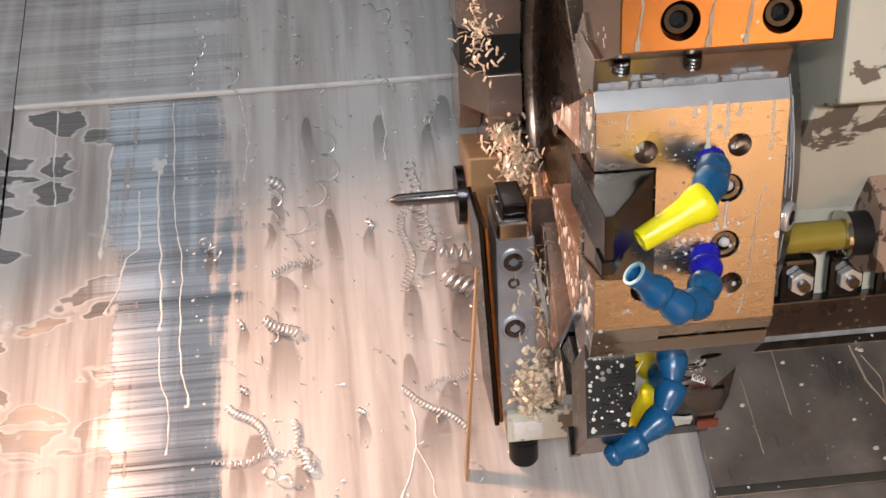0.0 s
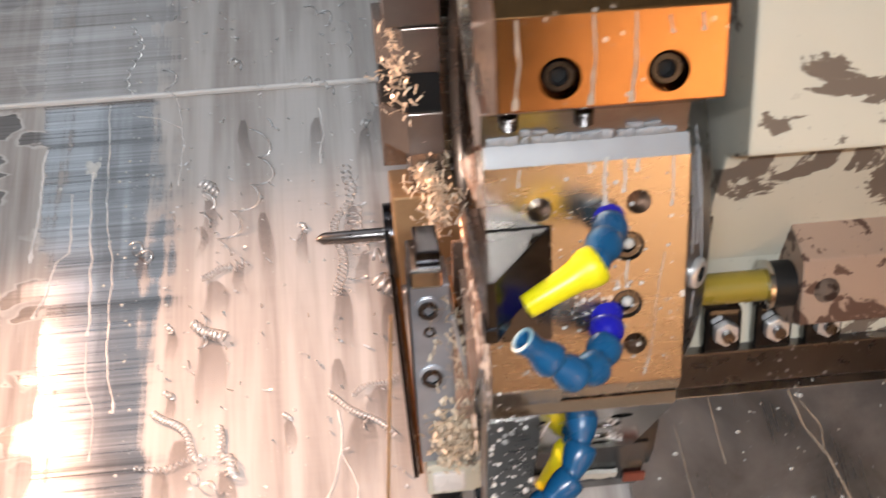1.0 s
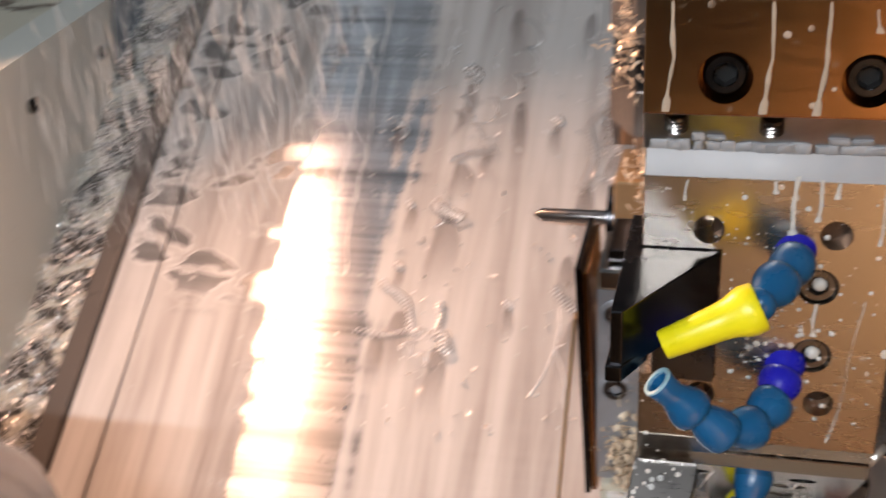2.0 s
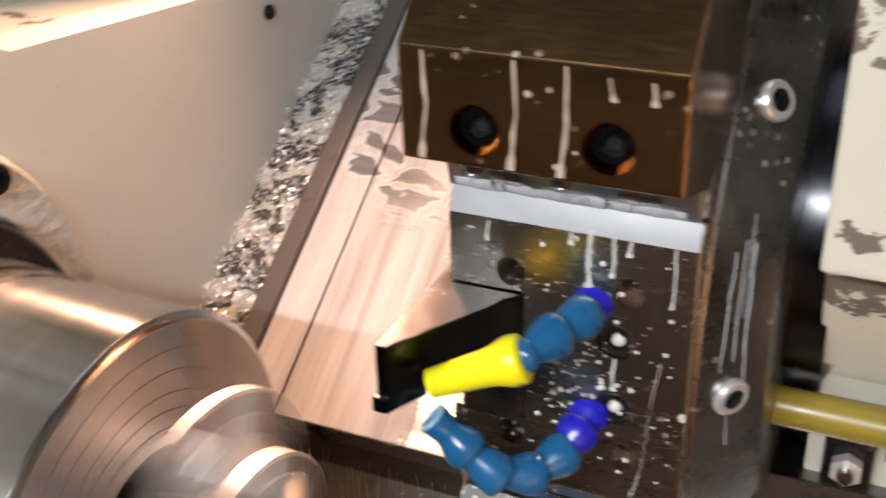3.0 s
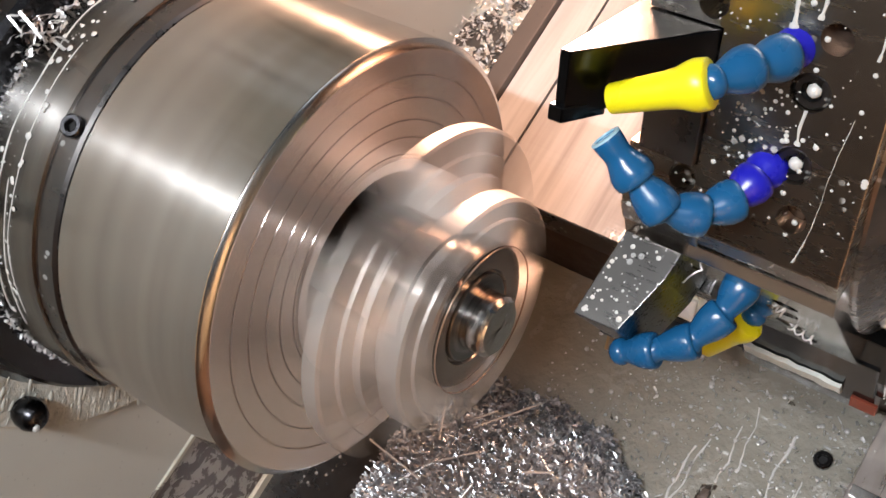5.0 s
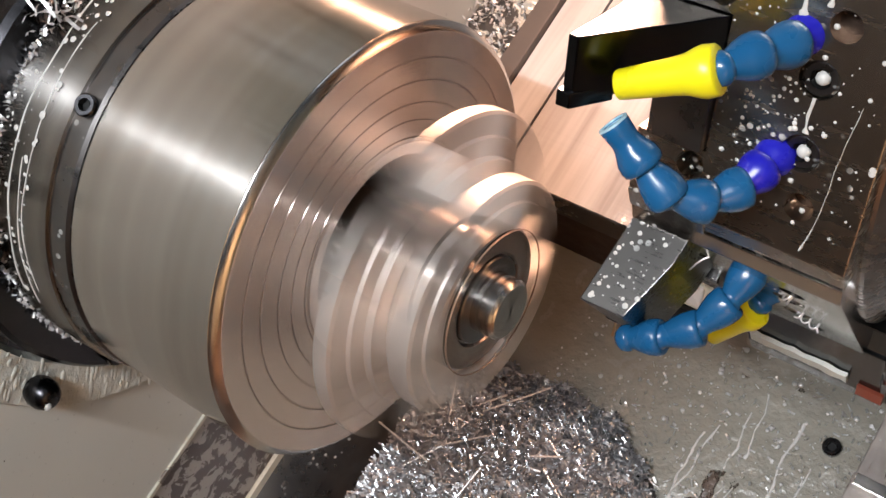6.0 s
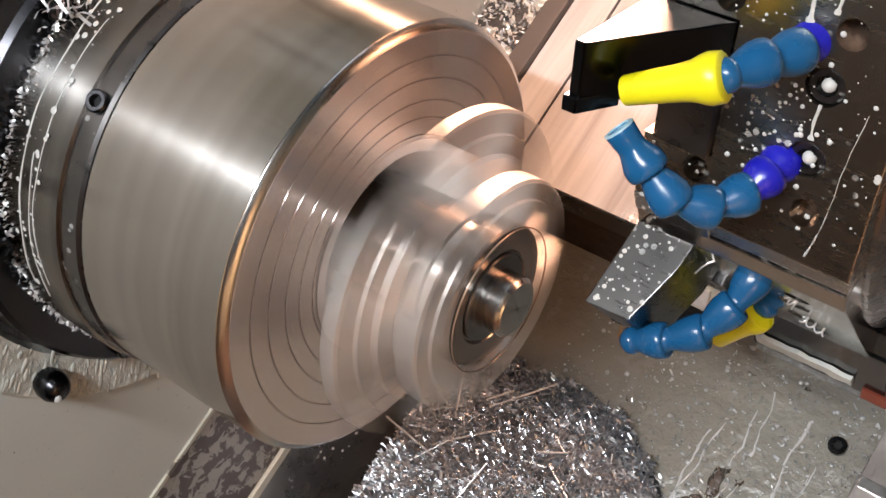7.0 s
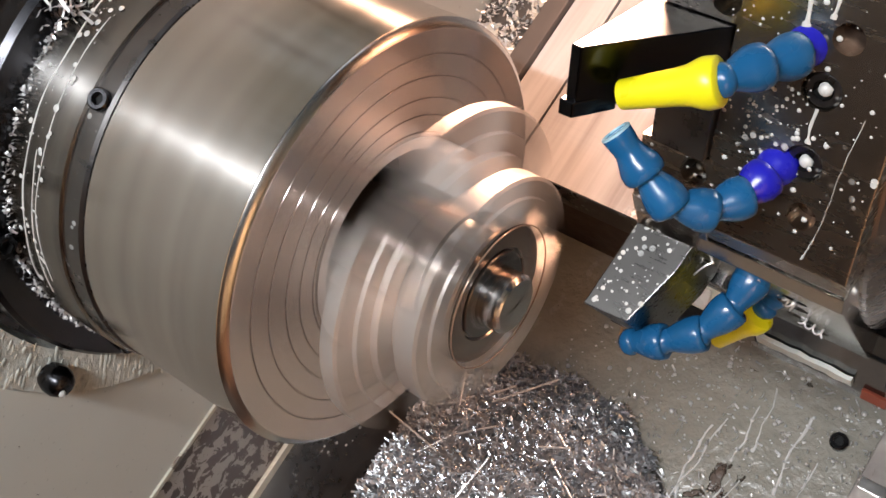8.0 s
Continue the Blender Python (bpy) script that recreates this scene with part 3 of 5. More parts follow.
for i in range(3):
    a = 120 * i + 72
    smooth(part("jaw", sector([(0.0255, 0.032), (0.0255, 0.0755), (0.0265, 0.0775), (0.0335, 0.0775), (0.0345, 0.0760), (0.0345, 0.067), (0.0365, 0.0665), (0.0365, 0.0585), (0.0400, 0.058), (0.0400, 0.032)], a - 24, a + 24), JAW_STEEL, chuck, "stepped clamping jaw"), 25)
    smooth(part("jaw_body", sector([(0.001, 0.031), (0.001, 0.0520), (0.0175, 0.0520), (0.0180, 0.0480), (0.0254, 0.0475), (0.0254, 0.031)], a - 18, a + 18), JAW_STEEL, chuck), 25)
    smooth(part("jaw_tip", sector([(0.0402, 0.034), (0.0402, 0.049), (0.045, 0.050), (0.046, 0.0545), (0.0555, 0.0545), (0.0565, 0.0530), (0.0565, 0.046), (0.058, 0.0455), (0.058, 0.034)], a - 28, a + 28), JAW_STEEL, chuck, "front step of a clamping jaw"), 25)
smooth(part("wire_ring", lathe([(0.0590, 0.0340), (0.0592, 0.0343), (0.0596, 0.0343), (0.0598, 0.0340), (0.0596, 0.0337), (0.0592, 0.0337), (0.0590, 0.0340)], 64), WARM_LIT, chuck), 60)
# collar and washer are dark to stand for an open, shaded cavity
smooth(part("collar", lathe([(0.045, 0.0), (0.045, 0.0335), (0.0550, 0.0335), (0.0560, 0.0325), (0.0560, 0.0225), (0.0545, 0.0215), (0.0545, 0.0)], 72), HOLDER_STEEL, chuck, "collar coloured dark for the shaded cavity round the bolt"), 30)
smooth(part("washer", lathe([(0.0546, 0.0), (0.0546, 0.0205), (0.0560, 0.0205), (0.0565, 0.0200), (0.0565, 0.0)], 48), DARK_STEEL, chuck), 30)
bolt = part("draw_bolt", lathe([(0.045, 0.0), (0.045, 0.0139), (0.0660, 0.0139), (0.0672, 0.0132), (0.0672, 0.0128), (0.0680, 0.0122), (0.068, 0.0)], 48), GROUND_STEEL, chuck, "bright steel bolt with a slotted end")
cut(bolt, [box(0.0665, 0.07, -0.0007, 0.0007, -0.02, 0.02)])
smooth(bolt, 30)
bolt.parent = chuck

CARRIED = []


def carried(name, label, category, group=""):
    ob = thing(name, label, category, turret_pose(0, 0), group)
    CARRIED.append(ob)
    return ob


# ---- turret ----
APOTHEM = 0.16
turret = carried("tool_turret", "eight-sided steel tool turret with drilled flats", "turret")


def station(a, p):
    """A point (along, out) of the flat that lies a degrees round from the front one, in (y, z)."""
    s, c = math.sin(radians(a)), math.cos(radians(a))
    y, z = p[0], p[1] + APOTHEM
    return y * c + z * s, z * c - y * s - APOTHEM


core = part("disc", moved(lathe([(-0.034, 0.0), (-0.034, 0.012), (-0.030, 0.014), (-0.030, 0.128), (-0.020, 0.1330), (-0.020, 0.1545), (0.0435, 0.1545), (0.0435, 0.02)], 96), pose(0, 0, -APOTHEM)), DISC_STEEL, turret)
smooth(core, 30)
smooth(part("rim_ring", moved(lathe([(-0.0295, 0.1002), (-0.0340, 0.1005), (-0.0357, 0.1018), (-0.0358, 0.1034), (-0.0342, 0.1048), (-0.0295, 0.1052)], 96), pose(0, 0, -APOTHEM)), WARM_LIT, turret, "bright rounded rim of the turret face"), 60)
back = part("back_ring", moved(lathe([(0.0425, 0.02), (0.0425, 0.1525), (0.0455, 0.1515), (0.054, 0.1405), (0.0648, 0.1272), (0.0658, 0.1250), (0.0660, 0.1200), (0.0660, 0.02)], 96), pose(0, 0, -APOTHEM)), BACK_STEEL, turret)
smooth(back, 30)
smooth(part("neck", moved(lathe([(0.0655, 0.02), (0.0655, 0.0820), (0.0815, 0.0820), (0.0815, 0.02)], 64), pose(0, 0, -APOTHEM)), BLACK_OXIDE, turret, "black neck behind the turret"), 30)
for a in (-50, -5, 40, 85):
    s_, c_ = math.sin(radians(a)), math.cos(radians(a))
    p = Vector((0.0560, 0.1405 * s_, 0.1405 * c_ - APOTHEM))
    socket_screw(turret, along(p + Vector((0.0012, 0.001 * s_, 0.001 * c_)), p + Vector((0.76, 0.65 * s_, 0.65 * c_))), 0.0074, CHIP_STEEL, depth=0.008)
for k in range(8):
    q = [station(45 * k, p) for p in ((-0.0635, -0.004), (-0.0555, 0), (0.0555, 0), (0.0635, -0.004), (0.052, -0.032), (-0.052, -0.032))]
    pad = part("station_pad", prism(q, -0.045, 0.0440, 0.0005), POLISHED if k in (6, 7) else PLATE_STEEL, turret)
    if k not in (0, 7, 1):
        continue
    holes = []
    for u, w, r, dp in ((-0.0217, 0.035, 0.0056, 0.02), (0.0217, 0.035, 0.0056, 0.02), (0.0217, -0.035, 0.0056, 0.02), (-0.0217, -0.035, 0.0056, 0.02), (0.0174, 0.0143, 0.0072, 0.006), (0.0174, -0.0143, 0.0072, 0.006)):
        y0, z0 = station(45 * k, (w, 0.004))
        y1, z1 = station(45 * k, (w, -dp))
        holes.append(rod((u, y0, z0), (u, y1, z1), r, 24))
    holes.append(prism([station(45 * k, p) for p in ((-0.0275, 0.01), (0.0275, 0.01), (0.0275, -0.028), (-0.0275, -0.028))], -0.06, -0.0166))
    cut(pad, holes)
    pad.parent = turret


for k in (6, 7, 0):
    for e in (-1, 1):
        q = [station(45 * k, p) for p in ((0.0272 * e, -0.0322), (0.0515 * e, -0.0322), (0.0228 * e, -0.1010), (0.0182 * e, -0.1010))]
        part("face_plate", prism(q, -0.0455, -0.0235, 0.0006), WARM_LIT, turret, "wedge plate beside a tool slot, warm light in its colour")
    for z in (-0.058, -0.092):
        y, z = station(45 * k, (0.004, z))
        socket_screw(turret, Matrix.Translation((-0.0322, y, z)) @ along((0, 0, 0), (-1, 0, 0)), 0.0052, GROUND_STEEL, depth=0.004)


for k in (0, 7):
    for w in (0.0143, -0.0143):
        m = Matrix.Translation((0.0174, *station(45 * k, (w, -0.0012)))) @ along((0, 0, 0), (0, *(Vector(station(45 * k, (0, 1))) - Vector(station(45 * k, (0, 0))))))
        socket_screw(turret, m, 0.0068, DARK_STEEL, "dark socket screw let into the flat", depth=0.004)


part("chamfer_strip", prism([(-0.0553, 0.0006), (-0.0655, -0.0040), (-0.0655, -0.0085), (-0.0553, -0.0045)], -0.0452, -0.0120, 0.0004), GROUND_STEEL, turret, "polished chamfer strip")


def tool(k, reach, name="turning_tool", shape=None, high=0.0268, mat=None, label="black square-shank turning tool clamped in the turret slot"):
    """A square-shank tool clamped in the slot of station k."""
    ob = carried(name, label, "tool", "turret tools")
    def solid(name, outline, low, high, mat):
        bm = prism([(u, z) for u, z in outline], low, high, 0.0005)
        for v in bm.verts:
            w, u, z = v.co
            v.co = Vector((u, *station(45 * k, (w, z))))
        bmesh.ops.recalc_face_normals(bm, faces=bm.faces)
        return part(name, bm, mat, ob)
    solid("shank", shape or ((-0.0505, -0.027), (-0.0172, -0.027), (-0.0172, 0.0), (-0.0475, reach), (-0.0515, reach)), 0.003, high, mat or BLACK_OXIDE)
    solid("insert", ((-0.0525, reach - 0.014), (-0.0395, reach - 0.014), (-0.0475, reach + 0.0015), (-0.0530, reach + 0.0015)), 0.0005, 0.0065, BLACK_OXIDE)
    solid("clamp_wedge", ((-0.044, -0.027), (-0.0172, -0.027), (-0.0172, 0.004), (-0.040, 0.003)), -0.0268, -0.001, DARK_STEEL)
    return ob


tool(0, 0.049)
tool(7, 0.038, "turning_tool", ((-0.0455, -0.0085), (-0.0200, -0.0065), (-0.0222, 0.0113), (-0.0306, 0.0377), (-0.0318, 0.0385), (-0.0512, 0.0392)), 0.0505, TOOL_STEEL, "grey steel tool block splashed with white coolant drops")
clamp = carried("block_clamp", "small bright steel clamp wedge above the tool block", "clamp")
for nm, outline, lo, hi in (("wedge", ((-0.0465, -0.0205), (-0.0175, -0.0180), (-0.0195, -0.0085), (-0.0455, -0.0095)), 0.034, 0.0610), ("foot", ((-0.044, -0.0300), (-0.020, -0.0300), (-0.020, -0.0182), (-0.044, -0.0208)), 0.030, 0.056)):
    bm = prism(outline, lo, hi, 0.0006)
    for v in bm.verts:
        w, u, z = v.co
        v.co = Vector((u, *station(315, (w, z))))
    bmesh.ops.recalc_face_normals(bm, faces=bm.faces)
    part(nm, bm, GROUND_STEEL, clamp)
for k in (2, 3, 5):
    tool(k, 0.03)

# tool block on the flat above
block = carried("tool_block", "large bronzed steel tool block with black screws and coolant streaks", "tool block")
body = part("body", prism([(0.078, 0.0), (0.0915, 0.037), (0.128, 0.0375), (0.172, -0.004), (0.15, -0.06), (0.085, -0.03)], -0.0435, 0.0445, 0.0006), BRONZED, block)
part("ledge", prism([(0.0637, -0.0035), (0.080, 0.002), (0.085, -0.03), (0.064, -0.03)], -0.0458, 0.0425, 0.0008), LEDGE_STEEL, block, "ledge crusted with dried coolant")
cut(body, [rod((u, 0.1035, 0.05), (u, 0.1035, 0.024), 0.0082, 32) for u in (-0.0193, 0.0221)])
body.parent = block
for u in (-0.0193, 0.0221):
    socket_screw(block, along((u, 0.1035, 0.034), (u, 0.1035, 0.05)), 0.0068, BLACK_OXIDE)


# ---- coolant hoses ----
def hose_unit(parent, p, q, r, mat, name="segment"):
    """One link of a ball-jointed hose: socket at p, neck and ball towards q."""
    d = (Vector(q) - Vector(p)).length
    prof = [(-0.30 * r, 0.55 * r), (-0.36 * r, 0.84 * r), (-0.28 * r, 0.95 * r), (-0.05 * r, 1.0 * r), (0.20 * d, 0.985 * r), (0.45 * d, 0.86 * r), (0.72 * d, 0.665 * r), (0.84 * d, 0.62 * r), (0.90 * d, 0.70 * r), (d, 0.76 * r), (d + 0.30 * r, 0.70 * r), (d + 0.58 * r, 0.45 * r), (d + 0.60 * r, 0.30 * r), (d, 0.28 * r)]
    return smooth(part(name, moved(lathe(prof, 32), along(p, q)), mat, parent), 50)


def hose_mouth(parent, p, q, r, mat):
    """The last link of a hose: socket at p, neck, and an open tube with a pale worn lip at q."""
    d = (Vector(q) - Vector(p)).length
    end = d + 0.42 * r
    prof = [(-0.30 * r, 0.55 * r), (-0.36 * r, 0.84 * r), (-0.28 * r, 0.95 * r), (-0.05 * r, 1.0 * r), (0.20 * d, 0.96 * r), (0.42 * d, 0.80 * r), (0.62 * d, 0.68 * r), (0.75 * d, 0.655 * r), (d, 0.69 * r), (end - 0.0003, 0.72 * r), (end, 0.70 * r), (end, 0.53 * r), (0.5 * d, 0.48 * r), (0.5 * d, 0.0)]
    link = smooth(part("segment", moved(lathe(prof, 32), along(p, q)), mat, parent), 50)
    smooth(part("lip", moved(lathe([(end - 0.0003, 0.735 * r), (end + 0.0005, 0.72 * r), (end + 0.0006, 0.56 * r), (end - 0.0006, 0.52 * r)], 32), along(p, q)), LIP_BLUE, link, "pale worn lip"), 60)


def hose(k, points, colours, nozzle=None, mouth=False, name="coolant_hose"):
    ob = carried(name, "jointed blue plastic coolant hose" + (" with a yellow nozzle" if nozzle else " with a violet base"), "hose", "coolant hoses")
    pts = []
    for u, y, z in points:
        pts.append(Vector((u, *station(45 * k, (y, z)))))
    for i, (p, q, c) in enumerate(zip(pts, pts[1:], colours)):
        if mouth and i == len(pts) - 2:
            hose_mouth(ob, p, q, 0.0080, c)
        else:
            hose_unit(ob, p, q, 0.0080, c)
    if nozzle:
        a, b = (Vector((q[0], *station(45 * k, q[1:]))) for q in nozzle)
        d = (b - a).length
        smooth(part("nozzle", moved(lathe([(-0.0025, 0.0), (-0.0025, 0.0078), (-0.0018, 0.0085), (0.0020, 0.0088), (0.0045, 0.0082), (0.0080, 0.0069), (0.0125, 0.0063), (d - 0.0005, 0.0052), (d, 0.0049), (d, 0.0036), (d - 0.01, 0.003), (d - 0.01, 0)], 32), along(a, b)), YELLOW, ob, "bright yellow nozzle"), 50)
    return ob


hose(0, [(0.0087, 0.028, -0.004), (0.0075, 0.027, 0.007), (0.002, 0.0265, 0.021), (-0.004, 0.0245, 0.033)], [VIOLET, BLUE, BLUE], ((-0.0058, 0.0241, 0.0358), (-0.0345, 0.0112, 0.042)))
hose(0, [(0.0084, -0.020, -0.003), (0.007, -0.0225, 0.006), (0.004, -0.027, 0.015), (-0.003, -0.030, 0.026), (-0.0135, -0.027, 0.035), (-0.0245, -0.017, 0.037), (-0.0336, -0.008, 0.0385)], [VIOLET, VIOLET, BLUE, BLUE, BLUE, BLUE], None, True)
hose(7, [(0.0035, 0.032, -0.010), (0.0025, 0.032, -0.001), (-0.0005, 0.031, 0.014), (-0.0080, 0.029, 0.0285), (-0.0215, 0.027, 0.0385), (-0.0335, 0.024, 0.0440)], [VIOLET, BLUE, BLUE, BLUE, BLUE])
hose(7, [(0.0070, -0.002, -0.008), (0.0030, -0.0050, 0.003)], [BLUE], ((0.0005, -0.007, 0.008), (-0.0140, -0.021, 0.024)))

# ---- carriage behind the turret ----
carriage = carried("carriage_housing", "cream enamelled carriage housing with flaking paint", "housing")
part("body", prism([(0.16, -0.027), (0.041, -0.027), (0.030, -0.056), (-0.045, -0.098), (-0.075, -0.108), (-0.12, -0.109), (-0.12, -0.30), (0.16, -0.30)], 0.079, 0.45, 0.002), CREAM, carriage)
part("foot", prism([(-0.105, -0.10), (-0.13, -0.105), (-0.14, -0.13), (-0.14, -0.30), (-0.105, -0.30)], 0.05, 0.45, 0.001), DARK_STEEL, carriage)
apron = carried("carriage_cover", "grey stained steel cover plate below the carriage", "cover")
part("plate", prism([(-0.1835, -0.1800), (-0.2365, -0.0990), (-0.2395, -0.1010), (-0.1865, -0.1820)], 0.056, 0.45, 0.0006), STAINED, apron)
part("upper_edge", prism([(-0.1805, -0.1820), (-0.1840, -0.1770), (-0.1860, -0.1790), (-0.1825, -0.1840)], 0.057, 0.45, 0.0004), GROUND_STEEL, apron, "bright upper edge")
part("lower_edge", prism([(-0.2340, -0.1000), (-0.2375, -0.0950), (-0.2400, -0.0965), (-0.2365, -0.1015)], 0.057, 0.45, 0.0004), GROUND_STEEL, apron, "bright lower edge")
part("lower_plate", prism([(-0.2385, -0.1040), (-0.30, -0.010), (-0.303, -0.012), (-0.2415, -0.106)], 0.055, 0.45, 0.0006), STAINED, apron)
pipe = carried("coolant_pipe", "amber coolant pipe with a black union", "pipe")
smooth(part("tube", rod((0.06, -0.054, -0.081), (0.118, -0.054, -0.081), 0.0085, 24), HOSE, pipe))
smooth(part("union", rod((0.112, -0.054, -0.081), (0.128, -0.054, -0.081), 0.0125, 24), RUBBER, pipe, "black rubber union"))
smooth(part("clip", rod((0.1115, -0.054, -0.081), (0.1140, -0.054, -0.081), 0.0135, 24), GROUND_STEEL, pipe, "bright hose clip"))
blk = part("pipe_block", prism([(-0.020, -0.088), (-0.034, -0.066), (-0.071, -0.064), (-0.080, -0.085), (-0.080, -0.11), (-0.022, -0.11)], 0.1265, 0.25, 0.001), RUST, pipe, "rust-mottled clamp block")
cut(blk, [rod((0.1400 + 0.045 * k, -0.052, -0.05), (0.1400 + 0.045 * k, -0.052, -0.085), 0.0070, 24) for k in range(2)])
blk.parent = pipe


# ---- tools on the far side of the turret ----
def blob(bm, p, r, flat, axis_u, axis_v, axis_n, rings=3, steps=8):
    top = bm.verts.new(p + axis_n * r * flat)
    last = None
    for i in range(1, rings + 1):
        a = math.pi / 2 * i / rings
        ring = [bm.verts.new(p + (axis_u * math.cos(t) + axis_v * math.sin(t)) * r * math.sin(a) + axis_n * r * flat * math.cos(a)) for t in [2 * math.pi * j / steps for j in range(steps)]]
        for j in range(steps):
            if last:
                bm.faces.new((last[j], ring[j], ring[(j + 1) % steps], last[(j + 1) % steps]))
            else:
                bm.faces.new((top, ring[j], ring[(j + 1) % steps]))
        last = ring


U, V, W = Vector((1, 0, 0)), Vector((0, 1, 0)), Vector((0, 0, 1))

drill = carried("drill_holder", "brass-coloured drill holder with a dark steel drill", "tool holder")
part("body", prism([(-0.050, -0.235), (-0.118, -0.245), (-0.124, -0.30), (-0.055, -0.30)], -0.078, -0.034, 0.002), DULL_BRASS, drill)
smooth(part("collar", rod((-0.084, -0.091, -0.272), (-0.076, -0.091, -0.272), 0.021, 32), BLACK_OXIDE, drill))
smooth(part("drill", moved(lathe([(-0.0445, 0), (-0.0445, 0.0012), (-0.040, 0.0042), (0.0, 0.0045), (0.004, 0.0045)], 24), pose(-0.086, -0.091, -0.272)), DARK_STEEL, drill, "dark steel drill"))
for y in (-0.068, -0.114):
    socket_screw(drill, along((-0.078, y, -0.262), (-0.10, y, -0.262)), 0.005, DULL_BRASS)

upper = carried("boring_holder", "steel boring bar holder, its square bore filled in black, caked with chips", "tool holder")
def prism_y(points, y0, y1, bevel=0.0):
    """An outline in (x, z), drawn out along y."""
    bm = prism(points, y0, y1, bevel)
    for v in bm.verts:
        v.co = Vector((v.co.y, v.co.x, v.co.z))
    bmesh.ops.recalc_face_normals(bm, faces=bm.faces)
    return bm


SECTION = [(-0.0657, -0.215), (-0.0440, -0.215), (-0.0440, -0.290), (-0.0815, -0.290), (-0.0815, -0.2440)]
part("lower_block", prism_y(SECTION, -0.0145, 0.0115, 0.0008), HOLDER_STEEL, upper)
part("upper_block", prism_y(SECTION, 0.0368, 0.0640, 0.0008), HOLDER_STEEL, upper)
# solid black fill for the shade of an open square hole
part("bore", prism_y([(-0.0650, -0.2180), (-0.0446, -0.2180), (-0.0446, -0.2850), (-0.0800, -0.2850), (-0.0800, -0.2460)], 0.0116, 0.0367), RUBBER, upper, "black box standing for the open bore's shade")
part("taper", prism([(-0.0147, -0.2165), (-0.0600, -0.252), (-0.0600, -0.300), (-0.0147, -0.300)], -0.0650, -0.0445, 0.001), HOLDER_STEEL, upper)
part("side_flank", prism([(-0.0147, -0.246), (-0.0380, -0.262), (-0.0380, -0.300), (-0.0147, -0.300)], -0.0812, -0.0655, 0.001), HOLDER_STEEL, upper)
part("flange", prism([(0.112, -0.22), (0.100, -0.205), (0.0645, -0.217), (0.0645, -0.28), (0.112, -0.28)], -0.076, -0.0425, 0.001), HOLDER_STEEL, upper)
lower = carried("bar_holder", "blued steel tool holder with clamp screws and a black end cap", "tool holder")
part("body", box(-0.0750, -0.0520, -0.179, -0.060, -0.165, -0.126, 0.0012), BLUED, lower)
part("clamp_bar", box(-0.0745, -0.0560, -0.0595, -0.048, -0.165, -0.121, 0.0015), GROUND_STEEL, lower, "bright clamp bar with a step")
part("clamp_step", box(-0.0700, -0.0560, -0.0475, -0.040, -0.165, -0.128, 0.001), BLACK_OXIDE, lower)
skew = pose(0, 0, 0, 0, 0, 2.4)
part("cheek", moved(box(-0.0875, -0.0845, -0.182, -0.044, -0.18, -0.120, 0.0006), skew), BLACK_OXIDE, lower, "dark side cheek")
part("cheek_lining", moved(box(-0.0842, -0.0815, -0.182, -0.048, -0.18, -0.123, 0.0006), skew), BRONZED, lower, "copper-toned lining")
# pale chip steel paints in the glint along this edge
part("guard_plate", moved(box(-0.0535, -0.0510, -0.104, 0.0, -0.160, -0.121, 0.0005), Matrix.Translation((0, -0.071, 0)) @ pose(0, 0, 0, 0, 0, 9.8)), CHIP_STEEL, lower, "guard plate edge, its reflected glint put into a bright steel")
part("guard_back", moved(box(-0.0500, -0.0480, -0.108, 0.002, -0.172, -0.134, 0.0005), Matrix.Translation((0, -0.071, 0)) @ pose(0, 0, 0, 0, 0, 9.8)), BRONZED, lower, "copper-toned guard plate")
part("end_block", box(-0.0720, -0.0285, -0.2005, -0.1795, -0.165, -0.122, 0.0015), CREAM, lower, "pale end block")
part("end_pad", box(-0.0685, -0.0490, -0.1975, -0.1840, -0.125, -0.1195, 0.0015), MILK, lower, "white worn pad")
smooth(part("cap", moved(lathe([(0, 0), (0, 0.0080), (0.003, 0.0080), (0.0032, 0.0092), (0.0045, 0.0092), (0.0047, 0.0088), (0.0060, 0.0088), (0.0062, 0.0094), (0.020, 0.0094), (0.0225, 0.0080), (0.0225, 0)], 28), along((-0.0600, -0.2005, -0.134), (-0.0600, -0.23, -0.134))), RUBBER, lower, "black rubber cap"))
for y, r in ((-0.0755, 0.0060), (-0.120, 0.0064)):
    smooth(part("washer", moved(lathe([(0, 0.004), (0, 0.0085), (0.0012, 0.0085), (0.0016, 0.0078), (0.0016, 0.004)], 28), along((-0.0650, y, -0.126), (-0.0650, y, 0))), BLUED, lower))
    socket_screw(lower, along((-0.0650, y, -0.1235), (-0.0650, y, 0)), r, DARK_STEEL, depth=0.004)
socket_screw(lower, along((-0.0650, -0.0900, -0.1255), (-0.0650, -0.0900, 0)), 0.0036, DARK_STEEL, depth=0.004)
strip = carried("guard_strip", "thin bright steel guard strip beside the holder", "guard")
part("strip", moved(box(-0.0008, 0.0008, -0.170, 0.0, -0.133, -0.126, 0), Matrix.Translation((-0.0862, -0.080, 0)) @ pose(0, 0, 0, 0, 0, -4.7)), DULL_BRASS, strip)



